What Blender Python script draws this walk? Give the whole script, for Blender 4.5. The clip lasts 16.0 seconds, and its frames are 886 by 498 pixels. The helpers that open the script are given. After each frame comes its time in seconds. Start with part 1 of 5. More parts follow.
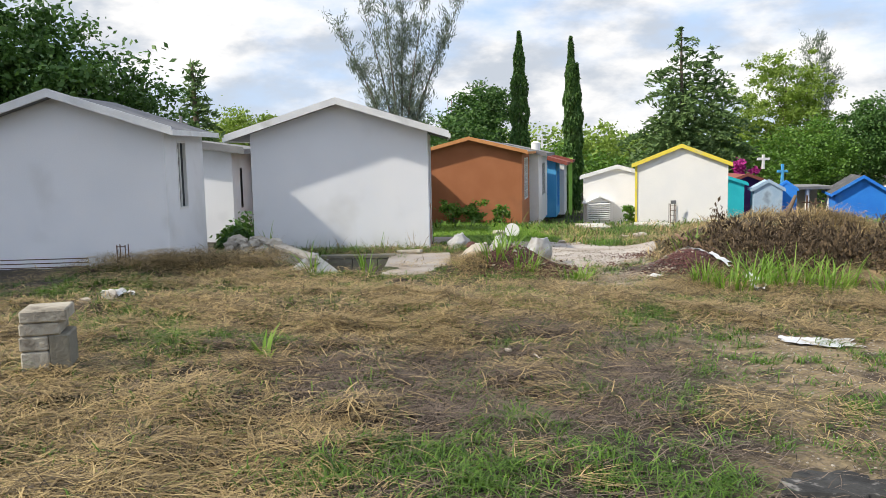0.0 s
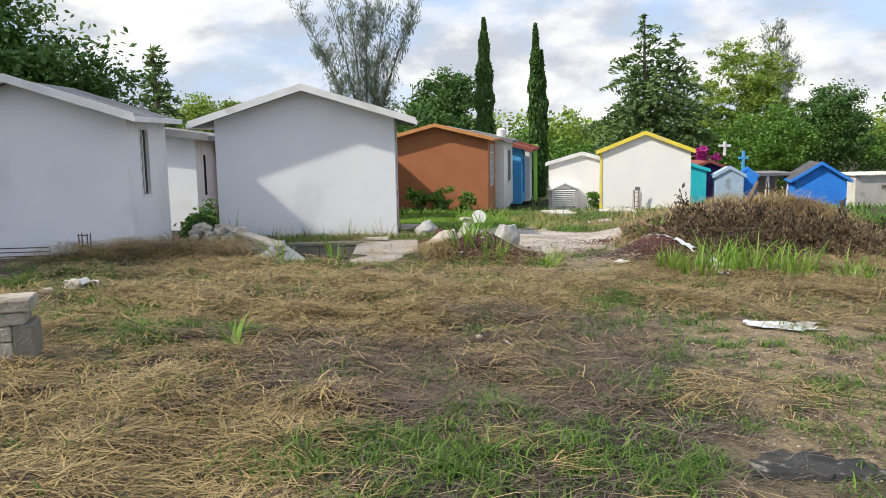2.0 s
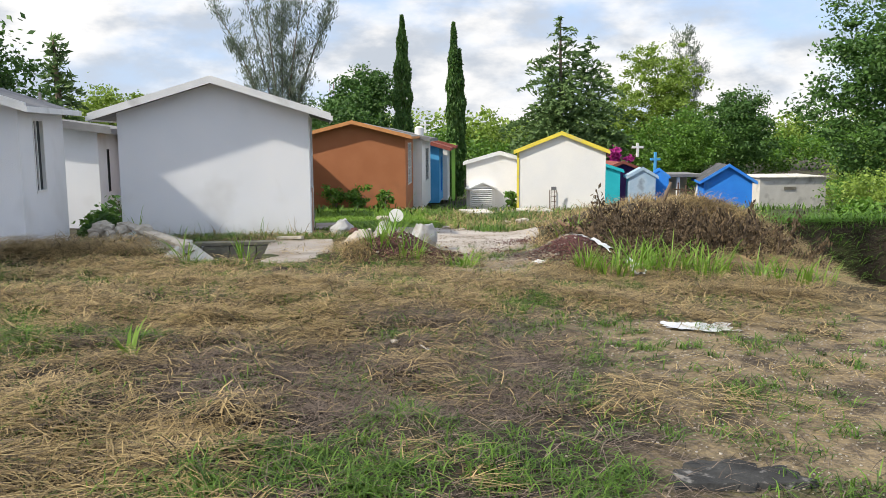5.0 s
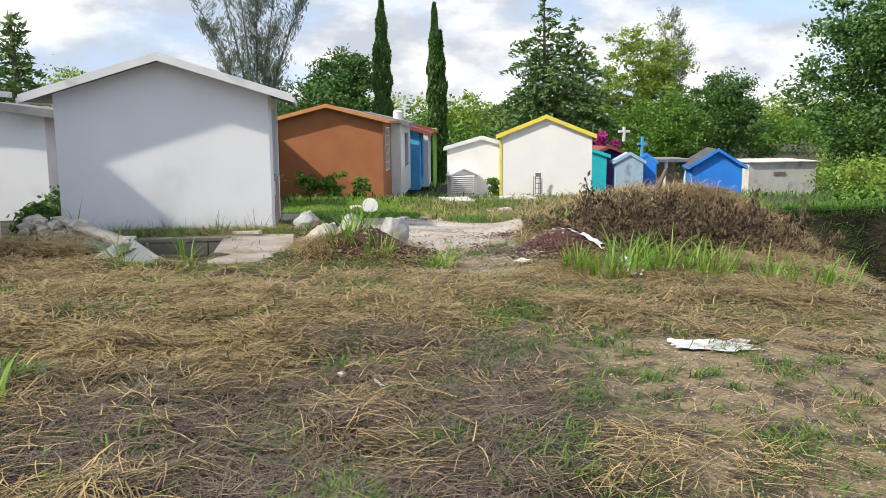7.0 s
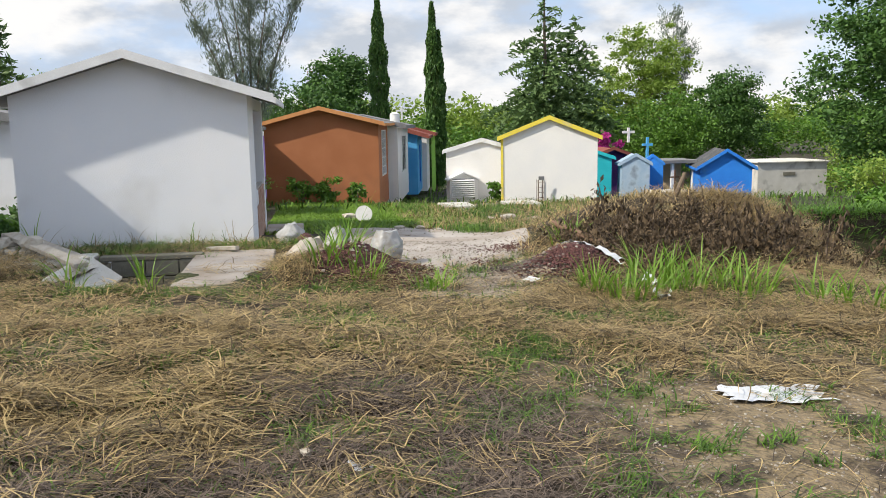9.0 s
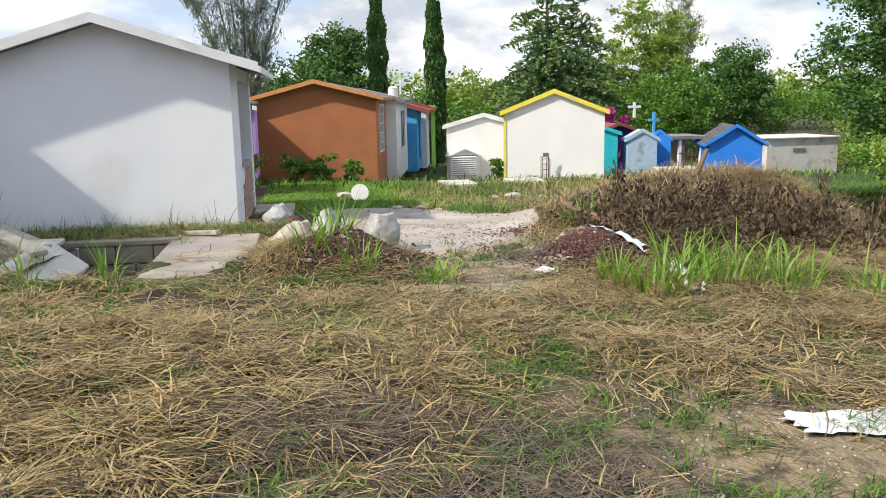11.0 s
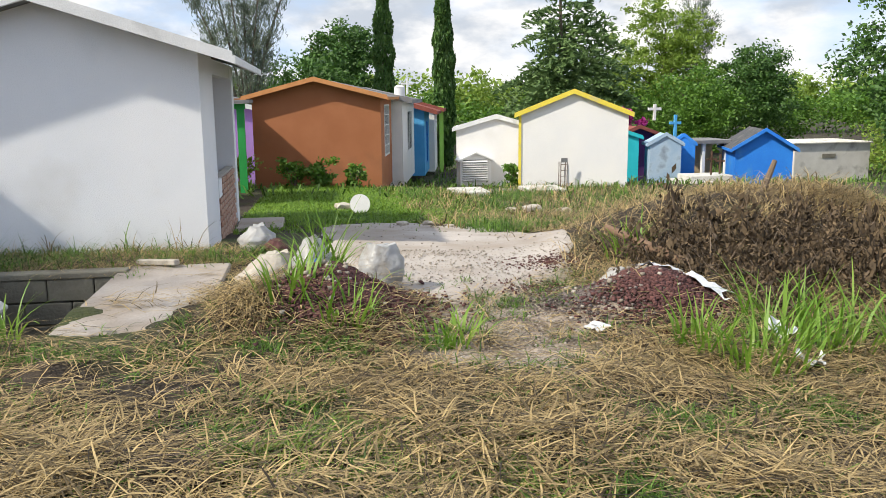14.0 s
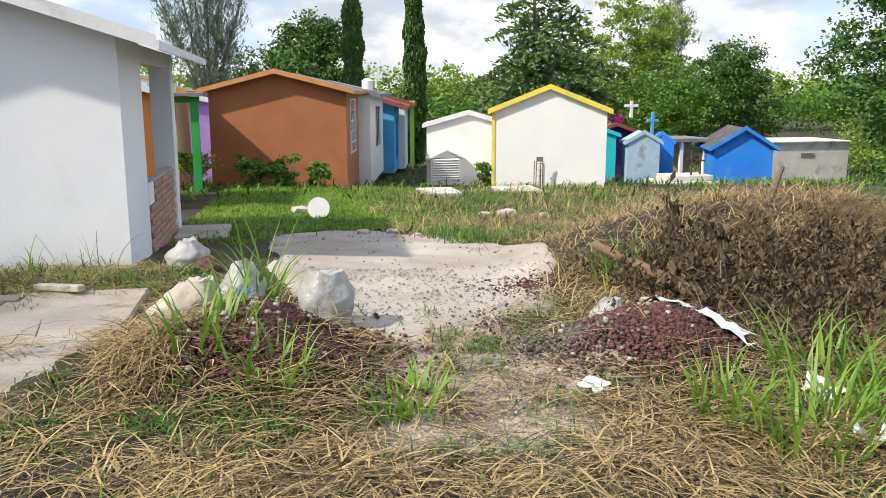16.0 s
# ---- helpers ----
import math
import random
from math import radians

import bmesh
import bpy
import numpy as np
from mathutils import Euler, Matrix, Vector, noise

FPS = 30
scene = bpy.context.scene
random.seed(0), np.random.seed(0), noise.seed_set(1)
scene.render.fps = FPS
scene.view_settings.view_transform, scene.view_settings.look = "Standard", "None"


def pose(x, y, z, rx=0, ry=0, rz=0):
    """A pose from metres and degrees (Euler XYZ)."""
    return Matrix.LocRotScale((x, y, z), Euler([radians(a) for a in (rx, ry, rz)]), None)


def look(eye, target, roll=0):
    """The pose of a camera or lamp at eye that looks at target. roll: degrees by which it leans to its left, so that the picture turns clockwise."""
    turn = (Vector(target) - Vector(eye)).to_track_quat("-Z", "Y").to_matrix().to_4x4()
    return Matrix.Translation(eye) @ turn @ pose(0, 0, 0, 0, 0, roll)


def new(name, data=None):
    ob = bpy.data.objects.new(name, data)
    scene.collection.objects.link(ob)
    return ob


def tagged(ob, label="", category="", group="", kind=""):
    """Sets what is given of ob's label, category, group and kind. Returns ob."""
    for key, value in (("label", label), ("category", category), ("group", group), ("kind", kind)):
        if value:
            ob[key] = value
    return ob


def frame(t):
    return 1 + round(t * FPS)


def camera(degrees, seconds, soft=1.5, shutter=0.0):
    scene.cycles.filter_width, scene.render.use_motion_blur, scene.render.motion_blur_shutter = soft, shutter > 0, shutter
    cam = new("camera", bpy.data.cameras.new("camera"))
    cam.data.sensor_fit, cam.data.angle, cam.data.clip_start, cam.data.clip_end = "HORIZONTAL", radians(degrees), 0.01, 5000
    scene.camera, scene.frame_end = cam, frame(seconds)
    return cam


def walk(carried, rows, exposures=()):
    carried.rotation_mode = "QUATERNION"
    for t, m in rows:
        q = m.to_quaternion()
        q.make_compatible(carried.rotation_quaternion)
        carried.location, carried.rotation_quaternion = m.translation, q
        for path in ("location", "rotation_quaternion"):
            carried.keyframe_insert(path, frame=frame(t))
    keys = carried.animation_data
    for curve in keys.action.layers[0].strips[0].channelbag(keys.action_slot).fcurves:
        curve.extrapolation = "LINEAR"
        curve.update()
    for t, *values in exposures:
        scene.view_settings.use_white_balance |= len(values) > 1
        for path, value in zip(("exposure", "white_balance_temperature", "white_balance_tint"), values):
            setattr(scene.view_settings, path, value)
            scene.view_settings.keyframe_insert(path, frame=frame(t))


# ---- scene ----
cam = camera(56.5, 16.0, soft=0.7)
METRES, EYE, TILT, LEAN, TURN = 7.0, 1.6, 0.0, 0.0, 0.0
ROWS = [
    (0.0, 0.0, 0.0, 0.0, -0.14, -6.87, 1.14),
    (0.5, -0.0025, -0.0008, 0.0006, -0.73, -7.22, 1.38),
    (1.0, -0.0049, -0.0001, 0.0003, -1.27, -7.44, 1.5),
    (1.5, -0.0063, 0.0003, 0.0007, -1.94, -7.68, 1.39),
    (2.0, -0.0059, 0.0009, 0.0002, -2.58, -7.82, 1.12),
    (2.5, -0.0054, 0.0008, 0.0003, -3.24, -7.67, 0.78),
    (3.0, -0.0052, 0.0008, 0.0008, -4.0, -7.4, 0.47),
    (3.5, -0.006, 0.0011, 0.0004, -4.76, -7.17, 0.21),
    (4.0, -0.0059, 0.0022, 0.0002, -6.24, -7.38, 0.16),
    (6.5, 0.0354, 0.1668, -0.0069, -9.01, -8.84, 0.35),
    (7.0, 0.0477, 0.2142, -0.0068, -9.32, -9.03, 0.38),
    (7.5, 0.0456, 0.2583, -0.0087, -9.91, -8.93, 0.75),
    (8.0, 0.047, 0.2957, -0.0076, -9.93, -8.77, 1.23),
    (8.5, 0.0631, 0.341, -0.0089, -9.37, -8.65, 0.94),
    (11.0, 0.0988, 0.5192, -0.0195, -9.4, -10.47, 0.97),
    (11.5, 0.0974, 0.5589, -0.021, -8.7, -10.38, 1.49),
    (12.0, 0.1073, 0.6048, -0.0247, -7.71, -9.88, 1.87),
    (12.5, 0.1136, 0.6484, -0.0259, -7.55, -9.74, 1.56),
    (13.0, 0.1145, 0.7006, -0.0299, -8.48, -9.67, 1.04),
    (13.5, 0.12, 0.7463, -0.0289, -8.85, -10.03, 0.69),
    (14.0, 0.1319, 0.794, -0.0229, -8.91, -10.42, 0.58),
    (14.5, 0.1352, 0.8336, -0.0246, -9.49, -10.88, 0.28),
    (15.0, 0.1409, 0.875, -0.0208, -10.41, -11.0, 0.45),
    (15.5, 0.1614, 0.9236, -0.0246, -10.94, -10.95, 0.3),
    (16.0, 0.1721, 0.9666, -0.0231, -10.77, -10.79, 0.07),
]
walk(cam, [(t, pose(0, 0, EYE, TILT, LEAN, TURN) @ pose(METRES * x, METRES * y, METRES * z, 90 + pitch, roll, yaw)) for t, x, y, z, yaw, pitch, roll in ROWS], [(0.0, 0.56), (2.0, 0.53), (4.0, 0.52), (7.0, 0.60), (8.5, 0.46), (11.0, 0.64), (12.0, 0.60), (13.5, 0.58), (15.0, 0.68), (16.0, 0.68)])

# ---- light ----
SUN_FROM = Vector((-1.0, -0.32, 0.93)).normalized()
sun = new("sun", bpy.data.lights.new("sun", "SUN"))
sun.data.energy, sun.data.angle, sun.data.color = 3.5, radians(1.5), (1.0, 0.92, 0.78)
sun.matrix_basis = look(SUN_FROM * 60, (0, 0, 0))

world = bpy.data.worlds.new("sky")
scene.world = world
world.use_nodes = True
wn, wl = world.node_tree.nodes, world.node_tree.links
wn.clear()
w_out, w_bg = wn.new("ShaderNodeOutputWorld"), wn.new("ShaderNodeBackground")
w_sky = wn.new("ShaderNodeTexSky")
w_sky.sky_type, w_sky.sun_disc = "NISHITA", False
w_sky.sun_elevation = math.asin(SUN_FROM.z)
w_sky.sun_rotation = math.atan2(SUN_FROM.x, SUN_FROM.y)
w_co, w_map = wn.new("ShaderNodeTexCoord"), wn.new("ShaderNodeMapping")
w_map.inputs["Scale"].default_value = (1.0, 1.0, 2.3)
wl.new(w_co.outputs["Generated"], w_map.inputs["Vector"])


def sky_noise(scale, detail, lo, hi, shift):
    n, r, m = wn.new("ShaderNodeTexNoise"), wn.new("ShaderNodeMapRange"), wn.new("ShaderNodeMapping")
    m.inputs["Location"].default_value = shift
    wl.new(w_map.outputs[0], m.inputs["Vector"])
    wl.new(m.outputs[0], n.inputs["Vector"])
    n.inputs["Scale"].default_value, n.inputs["Detail"].default_value, n.inputs["Roughness"].default_value = scale, detail, 0.55
    r.interpolation_type = "SMOOTHSTEP"
    r.inputs["From Min"].default_value, r.inputs["From Max"].default_value = lo, hi
    wl.new(n.outputs["Fac"], r.inputs["Value"])
    return r.outputs["Result"]


cover = sky_noise(3.6, 9.0, 0.38, 0.58, (0.3, 0.0, 0.1))
thick = sky_noise(6.2, 9.0, 0.38, 0.56, (3.1, 1.7, 0.4))
w_cloud = wn.new("ShaderNodeMix")
w_cloud.data_type = "RGBA"
w_cloud.inputs["A"].default_value = (4.5, 4.9, 5.5, 1)
w_cloud.inputs["B"].default_value = (7.9, 7.8, 7.7, 1)
wl.new(thick, w_cloud.inputs["Factor"])
w_mix = wn.new("ShaderNodeMix")
w_mix.data_type = "RGBA"
wl.new(cover, w_mix.inputs["Factor"])
w_haze = wn.new("ShaderNodeMix")
w_haze.data_type = "RGBA"
w_haze.inputs["Factor"].default_value = 0.6
w_haze.inputs["B"].default_value = (4.6, 6.2, 9.4, 1)
wl.new(w_sky.outputs["Color"], w_haze.inputs["A"])
wl.new(w_haze.outputs["Result"], w_mix.inputs["A"])
wl.new(w_cloud.outputs["Result"], w_mix.inputs["B"])
wl.new(w_mix.outputs["Result"], w_bg.inputs["Color"])
w_bg.inputs["Strength"].default_value = 0.092
wl.new(w_bg.outputs[0], w_out.inputs["Surface"])

# ---- materials ----


def surface(name, a, b, scale=3.0, rough=0.8, bump=0.15, fine=60.0, metal=0.0, stain=None, stain_scale=1.2, stain_at=(0.55, 0.7), by="none", thin=0.0, bump_size=0.02, stretch=(1, 1, 1), fine_mix=0.25):
    """A procedural surface: two tones in patches, fine grain, stains, relief. by: "island" or "object" varies whole pieces."""
    m = bpy.data.materials.new(name)
    m.use_nodes = True
    n, l = m.node_tree.nodes, m.node_tree.links
    p = n["Principled BSDF"]
    co, mp = n.new("ShaderNodeTexCoord"), n.new("ShaderNodeMapping")
    mp.inputs["Scale"].default_value = stretch
    l.new(co.outputs["Object"], mp.inputs["Vector"])

    def tex(s, detail=5.0):
        t = n.new("ShaderNodeTexNoise")
        t.inputs["Scale"].default_value, t.inputs["Detail"].default_value = s, detail
        l.new(mp.outputs[0], t.inputs["Vector"])
        return t.outputs["Fac"]

    def ranged(sock, lo, hi, out=(0.0, 1.0)):
        r = n.new("ShaderNodeMapRange")
        r.inputs["From Min"].default_value, r.inputs["From Max"].default_value = lo, hi
        r.inputs["To Min"].default_value, r.inputs["To Max"].default_value = out
        l.new(sock, r.inputs["Value"])
        return r.outputs["Result"]

    def mixed(fac, ca, cb):
        x = n.new("ShaderNodeMix")
        x.data_type = "RGBA"
        l.new(fac, x.inputs["Factor"])
        for sock, c in ((x.inputs["A"], ca), (x.inputs["B"], cb)):
            if isinstance(c, tuple):
                sock.default_value = (*c, 1)
            else:
                l.new(c, sock)
        return x.outputs["Result"]

    if by == "island":
        g = n.new("ShaderNodeNewGeometry")
        big = g.outputs["Random Per Island"]
    elif by == "object":
        g = n.new("ShaderNodeObjectInfo")
        big = g.outputs["Random"]
    else:
        big = ranged(tex(scale), 0.35, 0.65)
    col = mixed(big, a, b)
    grain = tex(fine, 3.0)
    dark = tuple(c * 0.6 for c in a)
    col = mixed(ranged(grain, 0.35, 0.75, (0.0, fine_mix)), col, dark)
    if stain:
        col = mixed(ranged(tex(stain_scale, 7.0), *stain_at), col, stain)
    l.new(col, p.inputs["Base Color"])
    p.inputs["Roughness"].default_value, p.inputs["Metallic"].default_value = rough, metal
    if bump:
        bp = n.new("ShaderNodeBump")
        bp.inputs["Strength"].default_value, bp.inputs["Distance"].default_value = bump, bump_size
        l.new(grain, bp.inputs["Height"])
        l.new(bp.outputs[0], p.inputs["Normal"])
    if thin:
        tr, ad = n.new("ShaderNodeBsdfTranslucent"), n.new("ShaderNodeMixShader")
        l.new(col, tr.inputs["Color"])
        ad.inputs[0].default_value = thin
        l.new(p.outputs[0], ad.inputs[1])
        l.new(tr.outputs[0], ad.inputs[2])
        l.new(ad.outputs[0], n["Material Output"].inputs["Surface"])
    return m


M_SOIL = surface("soil", (0.022, 0.016, 0.010), (0.062, 0.046, 0.031), 0.9, 0.95, 0.9, 26, stain=(0.06, 0.075, 0.02), stain_scale=0.6, stain_at=(0.5, 0.66), bump_size=0.04, fine_mix=0.6)


def bare_track(m):
    """Pale trodden dirt east of the straw, with an uneven border; sandy spoil on the pit's flank."""
    n, l = m.node_tree.nodes, m.node_tree.links
    p = n["Principled BSDF"]
    old = p.inputs["Base Color"].links[0].from_socket
    co, sep, ns = n.new("ShaderNodeTexCoord"), n.new("ShaderNodeSeparateXYZ"), n.new("ShaderNodeTexNoise")
    ns.inputs["Scale"].default_value, ns.inputs["Detail"].default_value = 1.1, 7.0
    l.new(co.outputs["Object"], sep.inputs[0])
    l.new(co.outputs["Object"], ns.inputs["Vector"])

    def mth(op, a, b):
        x = n.new("ShaderNodeMath")
        x.operation = op
        for k, v in enumerate((a, b)):
            if isinstance(v, (int, float)):
                x.inputs[k].default_value = v
            else:
                l.new(v, x.inputs[k])
        return x.outputs[0]

    def step(v, lo, hi):
        r = n.new("ShaderNodeMapRange")
        r.interpolation_type = "SMOOTHSTEP"
        r.inputs["From Min"].default_value, r.inputs["From Max"].default_value = lo, hi
        l.new(v, r.inputs["Value"])
        return r.outputs["Result"]

    wob = mth("MULTIPLY", mth("SUBTRACT", ns.outputs["Fac"], 0.5), 4.5)
    x, y = mth("ADD", sep.outputs[0], wob), mth("ADD", sep.outputs[1], wob)
    track = mth("MULTIPLY", step(x, 1.2, 2.6), mth("SUBTRACT", 1.0, step(y, 7.4, 9.0)))
    xm, ym = mth("ADD", sep.outputs[0], mth("MULTIPLY", wob, 0.3)), mth("ADD", sep.outputs[1], mth("MULTIPLY", wob, 0.5))
    mid = mth("MULTIPLY", mth("MULTIPLY", step(xm, 1.2, 1.7), mth("SUBTRACT", 1.0, step(xm, 2.7, 3.4))), mth("MULTIPLY", step(ym, 9.2, 10.6), mth("SUBTRACT", 1.0, step(ym, 14, 16))))
    sand = mth("MULTIPLY", step(x, 5.3, 6.8), step(y, 9.0, 12.0))
    sand = mth("MULTIPLY", sand, mth("SUBTRACT", 1.0, step(sep.outputs[1], 15.0, 16.4)))
    sand = mth("MULTIPLY", sand, mth("SUBTRACT", 1.0, step(sep.outputs[0], 10.6, 11.6)))
    c = old
    crumbs = n.new("ShaderNodeTexNoise")
    crumbs.inputs["Scale"].default_value, crumbs.inputs["Detail"].default_value, crumbs.inputs["Roughness"].default_value = 3.5, 10.0, 0.72
    l.new(co.outputs["Object"], crumbs.inputs["Vector"])
    damp = step(crumbs.outputs["Fac"], 0.40, 0.56)
    for fac, wet, dry in ((mth("MULTIPLY", track, 0.9), (0.07, 0.052, 0.034, 1), (0.27, 0.205, 0.12, 1)), (mth("MULTIPLY", mid, 0.95), (0.20, 0.155, 0.12, 1), (0.44, 0.365, 0.295, 1)), (mth("MULTIPLY", sand, 0.85), (0.20, 0.125, 0.06, 1), (0.36, 0.25, 0.125, 1))):
        tone = n.new("ShaderNodeMix")
        tone.data_type = "RGBA"
        l.new(damp, tone.inputs["Factor"])
        tone.inputs["A"].default_value, tone.inputs["B"].default_value = wet, dry
        mx = n.new("ShaderNodeMix")
        mx.data_type = "RGBA"
        l.new(fac, mx.inputs["Factor"])
        l.new(c, mx.inputs["A"])
        l.new(tone.outputs["Result"], mx.inputs["B"])
        c = mx.outputs["Result"]
    l.new(c, p.inputs["Base Color"])


bare_track(M_SOIL)
M_WHITE = surface("white_render", (0.80, 0.82, 0.86), (0.85, 0.86, 0.89), 1.4, 0.9, 0.25, 90, stain=(0.62, 0.62, 0.62), stain_scale=0.9, stain_at=(0.55, 0.8))
M_WHITE2 = surface("white_plaster", (0.78, 0.78, 0.78), (0.83, 0.82, 0.80), 1.4, 0.9, 0.2, 80, stain=(0.66, 0.64, 0.60), stain_scale=1.1, stain_at=(0.58, 0.8))
M_FASCIA = surface("roof_edge_white", (0.80, 0.81, 0.82), (0.70, 0.71, 0.72), 3, 0.85, 0.2, 60, stain=(0.45, 0.45, 0.44), stain_scale=2.5, stain_at=(0.6, 0.8))
M_ROOF = surface("roof_cement", (0.25, 0.25, 0.25), (0.17, 0.17, 0.18), 2, 0.9, 0.3, 40, stain=(0.13, 0.13, 0.13), stain_scale=1.5)
M_ROOF_DARK = surface("dark_shingle", (0.055, 0.06, 0.065), (0.10, 0.10, 0.105), 4, 0.9, 0.5, 30, stain=(0.16, 0.155, 0.15), stain_scale=3)
M_BROWN = surface("brown_paint", (0.34, 0.125, 0.05), (0.39, 0.15, 0.065), 1.2, 0.85, 0.2, 70, stain=(0.27, 0.11, 0.05), stain_scale=1.0)
M_ORANGE_EDGE = surface("terracotta_edge", (0.58, 0.27, 0.10), (0.50, 0.22, 0.08), 3, 0.85, 0.2, 60)
M_ORANGE = surface("orange_paint", (0.72, 0.23, 0.04), (0.65, 0.20, 0.04), 1.5, 0.85, 0.2, 60)
M_YELLOW = surface("yellow_paint", (0.80, 0.66, 0.08), (0.72, 0.58, 0.07), 3, 0.8, 0.2, 60, stain=(0.6, 0.52, 0.2), stain_scale=3)
M_BLUE = surface("blue_paint", (0.012, 0.17, 0.66), (0.02, 0.22, 0.74), 1.2, 0.75, 0.2, 60, stain=(0.06, 0.25, 0.6), stain_scale=1.4)
M_SKYBLUE = surface("light_blue_paint", (0.06, 0.33, 0.66), (0.10, 0.40, 0.72), 1.2, 0.8, 0.2, 60)
M_PALEBLUE = surface("faded_blue_paint", (0.30, 0.42, 0.56), (0.40, 0.50, 0.60), 2.2, 0.85, 0.25, 50, stain=(0.20, 0.25, 0.31), stain_scale=2.2)
M_TEAL = surface("teal_paint", (0.01, 0.42, 0.50), (0.02, 0.48, 0.55), 1.5, 0.8, 0.2, 60)
M_PURPLE = surface("dark_purple_paint", (0.07, 0.02, 0.11), (0.09, 0.03, 0.14), 2, 0.8, 0.2, 60)
M_LILAC = surface("lilac_paint", (0.40, 0.22, 0.62), (0.44, 0.26, 0.66), 2, 0.8, 0.2, 60)
M_GREEN = surface("green_paint", (0.02, 0.34, 0.07), (0.03, 0.40, 0.09), 2, 0.7, 0.2, 60)
M_LIME = surface("lime_paint", (0.35, 0.66, 0.10), (0.40, 0.70, 0.14), 2, 0.8, 0.2, 60)
M_BEIGE = surface("beige_paint", (0.66, 0.48, 0.26), (0.70, 0.52, 0.30), 2, 0.85, 0.2, 60)
M_REDROOF = surface("red_roof", (0.28, 0.075, 0.05), (0.22, 0.06, 0.045), 3, 0.8, 0.3, 40)
M_BRICK = surface("brick_clay", (0.36, 0.19, 0.13), (0.45, 0.29, 0.22), 3, 0.9, 0.5, 50, by="object", stain=(0.50, 0.44, 0.38), stain_scale=6, stain_at=(0.55, 0.75))
M_MORTAR = surface("mortar", (0.45, 0.42, 0.38), (0.38, 0.36, 0.33), 5, 0.95, 0.5, 80)
M_CONC = surface("concrete", (0.56, 0.545, 0.50), (0.64, 0.625, 0.58), 2.5, 0.92, 0.4, 60, stain=(0.34, 0.33, 0.30), stain_scale=2.0)
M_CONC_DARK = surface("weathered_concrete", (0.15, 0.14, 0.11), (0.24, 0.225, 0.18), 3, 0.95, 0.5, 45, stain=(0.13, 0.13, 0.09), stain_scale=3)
M_PAD = surface("lime_dusted_concrete", (0.37, 0.325, 0.285), (0.50, 0.46, 0.42), 0.9, 0.95, 0.4, 40, stain=(0.30, 0.25, 0.20), stain_scale=1.4, stain_at=(0.45, 0.75))
M_BLOCK = surface("old_block", (0.36, 0.33, 0.27), (0.46, 0.43, 0.36), 6, 0.95, 0.8, 35, stain=(0.16, 0.14, 0.11), stain_scale=5, stain_at=(0.5, 0.68))
M_GLASS = surface("dark_glass", (0.02, 0.025, 0.03), (0.035, 0.04, 0.045), 2, 0.8, 0, 60)
M_METAL_WHITE = surface("white_metal", (0.78, 0.78, 0.78), (0.72, 0.72, 0.72), 4, 0.5, 0.05, 60)
M_RUST = surface("rusty_steel", (0.11, 0.06, 0.04), (0.16, 0.09, 0.06), 20, 0.85, 0.4, 120, metal=0.4)
M_HAY = surface("straw", (0.022, 0.014, 0.006), (0.62, 0.46, 0.21), 3, 0.7, 0, 40, by="island", thin=0.15)
M_HAY_GREY = surface("grey_thatch", (0.03, 0.021, 0.016), (0.29, 0.225, 0.175), 3, 0.85, 0, 40, by="island", thin=0.1)
M_GRASS = surface("grass", (0.028, 0.075, 0.008), (0.18, 0.33, 0.04), 3, 0.6, 0, 40, by="island", thin=0.35)
M_LAWN = surface("lawn_grass", (0.08, 0.18, 0.016), (0.28, 0.46, 0.05), 3, 0.6, 0, 40, by="island", thin=0.4)
M_REED = surface("bright_grass", (0.13, 0.28, 0.02), (0.26, 0.40, 0.06), 3, 0.5, 0, 30, by="island", thin=0.4)
M_LEAF = surface("leaf_green", (0.060, 0.15, 0.016), (0.17, 0.33, 0.04), 3, 0.55, 0, 30, by="island", thin=0.3)
M_LEAF_LIGHT = surface("leaf_yellow_green", (0.16, 0.26, 0.03), (0.33, 0.45, 0.08), 3, 0.55, 0, 30, by="island", thin=0.35)
M_LEAF_DARK = surface("leaf_dark", (0.035, 0.10, 0.018), (0.10, 0.21, 0.035), 3, 0.6, 0, 30, by="island", thin=0.2)
M_NEEDLE = surface("needle_green", (0.08, 0.15, 0.045), (0.18, 0.28, 0.09), 3, 0.65, 0, 30, by="island", thin=0.2)
M_CASUARINA = surface("grey_green_needle", (0.12, 0.16, 0.12), (0.25, 0.30, 0.21), 3, 0.7, 0, 30, by="island", thin=0.25)
M_BLOSSOM = surface("magenta_blossom", (0.42, 0.02, 0.22), (0.60, 0.06, 0.36), 3, 0.6, 0, 30, by="island", thin=0.3)
M_BARK = surface("bark", (0.13, 0.10, 0.075), (0.20, 0.165, 0.13), 3, 0.95, 0.8, 25, stretch=(1, 1, 0.25))
M_DEAD = surface("withered_leaf", (0.025, 0.018, 0.011), (0.18, 0.125, 0.07), 3, 0.9, 0, 30, by="island", thin=0.1)
M_TWIG = surface("dry_twig", (0.085, 0.06, 0.042), (0.22, 0.165, 0.115), 3, 0.9, 0.2, 60, by="island")
M_WOOD = surface("weathered_wood", (0.13, 0.075, 0.045), (0.22, 0.14, 0.09), 4, 0.9, 0.6, 40, stretch=(1, 1, 0.3))
M_BOARD = surface("grey_board", (0.38, 0.34, 0.28), (0.50, 0.46, 0.40), 4, 0.95, 0.5, 40, stretch=(4, 1, 1))
M_LAVA = surface("red_lava_gravel", (0.055, 0.022, 0.022), (0.17, 0.075, 0.068), 3, 0.95, 0.5, 90, by="island")
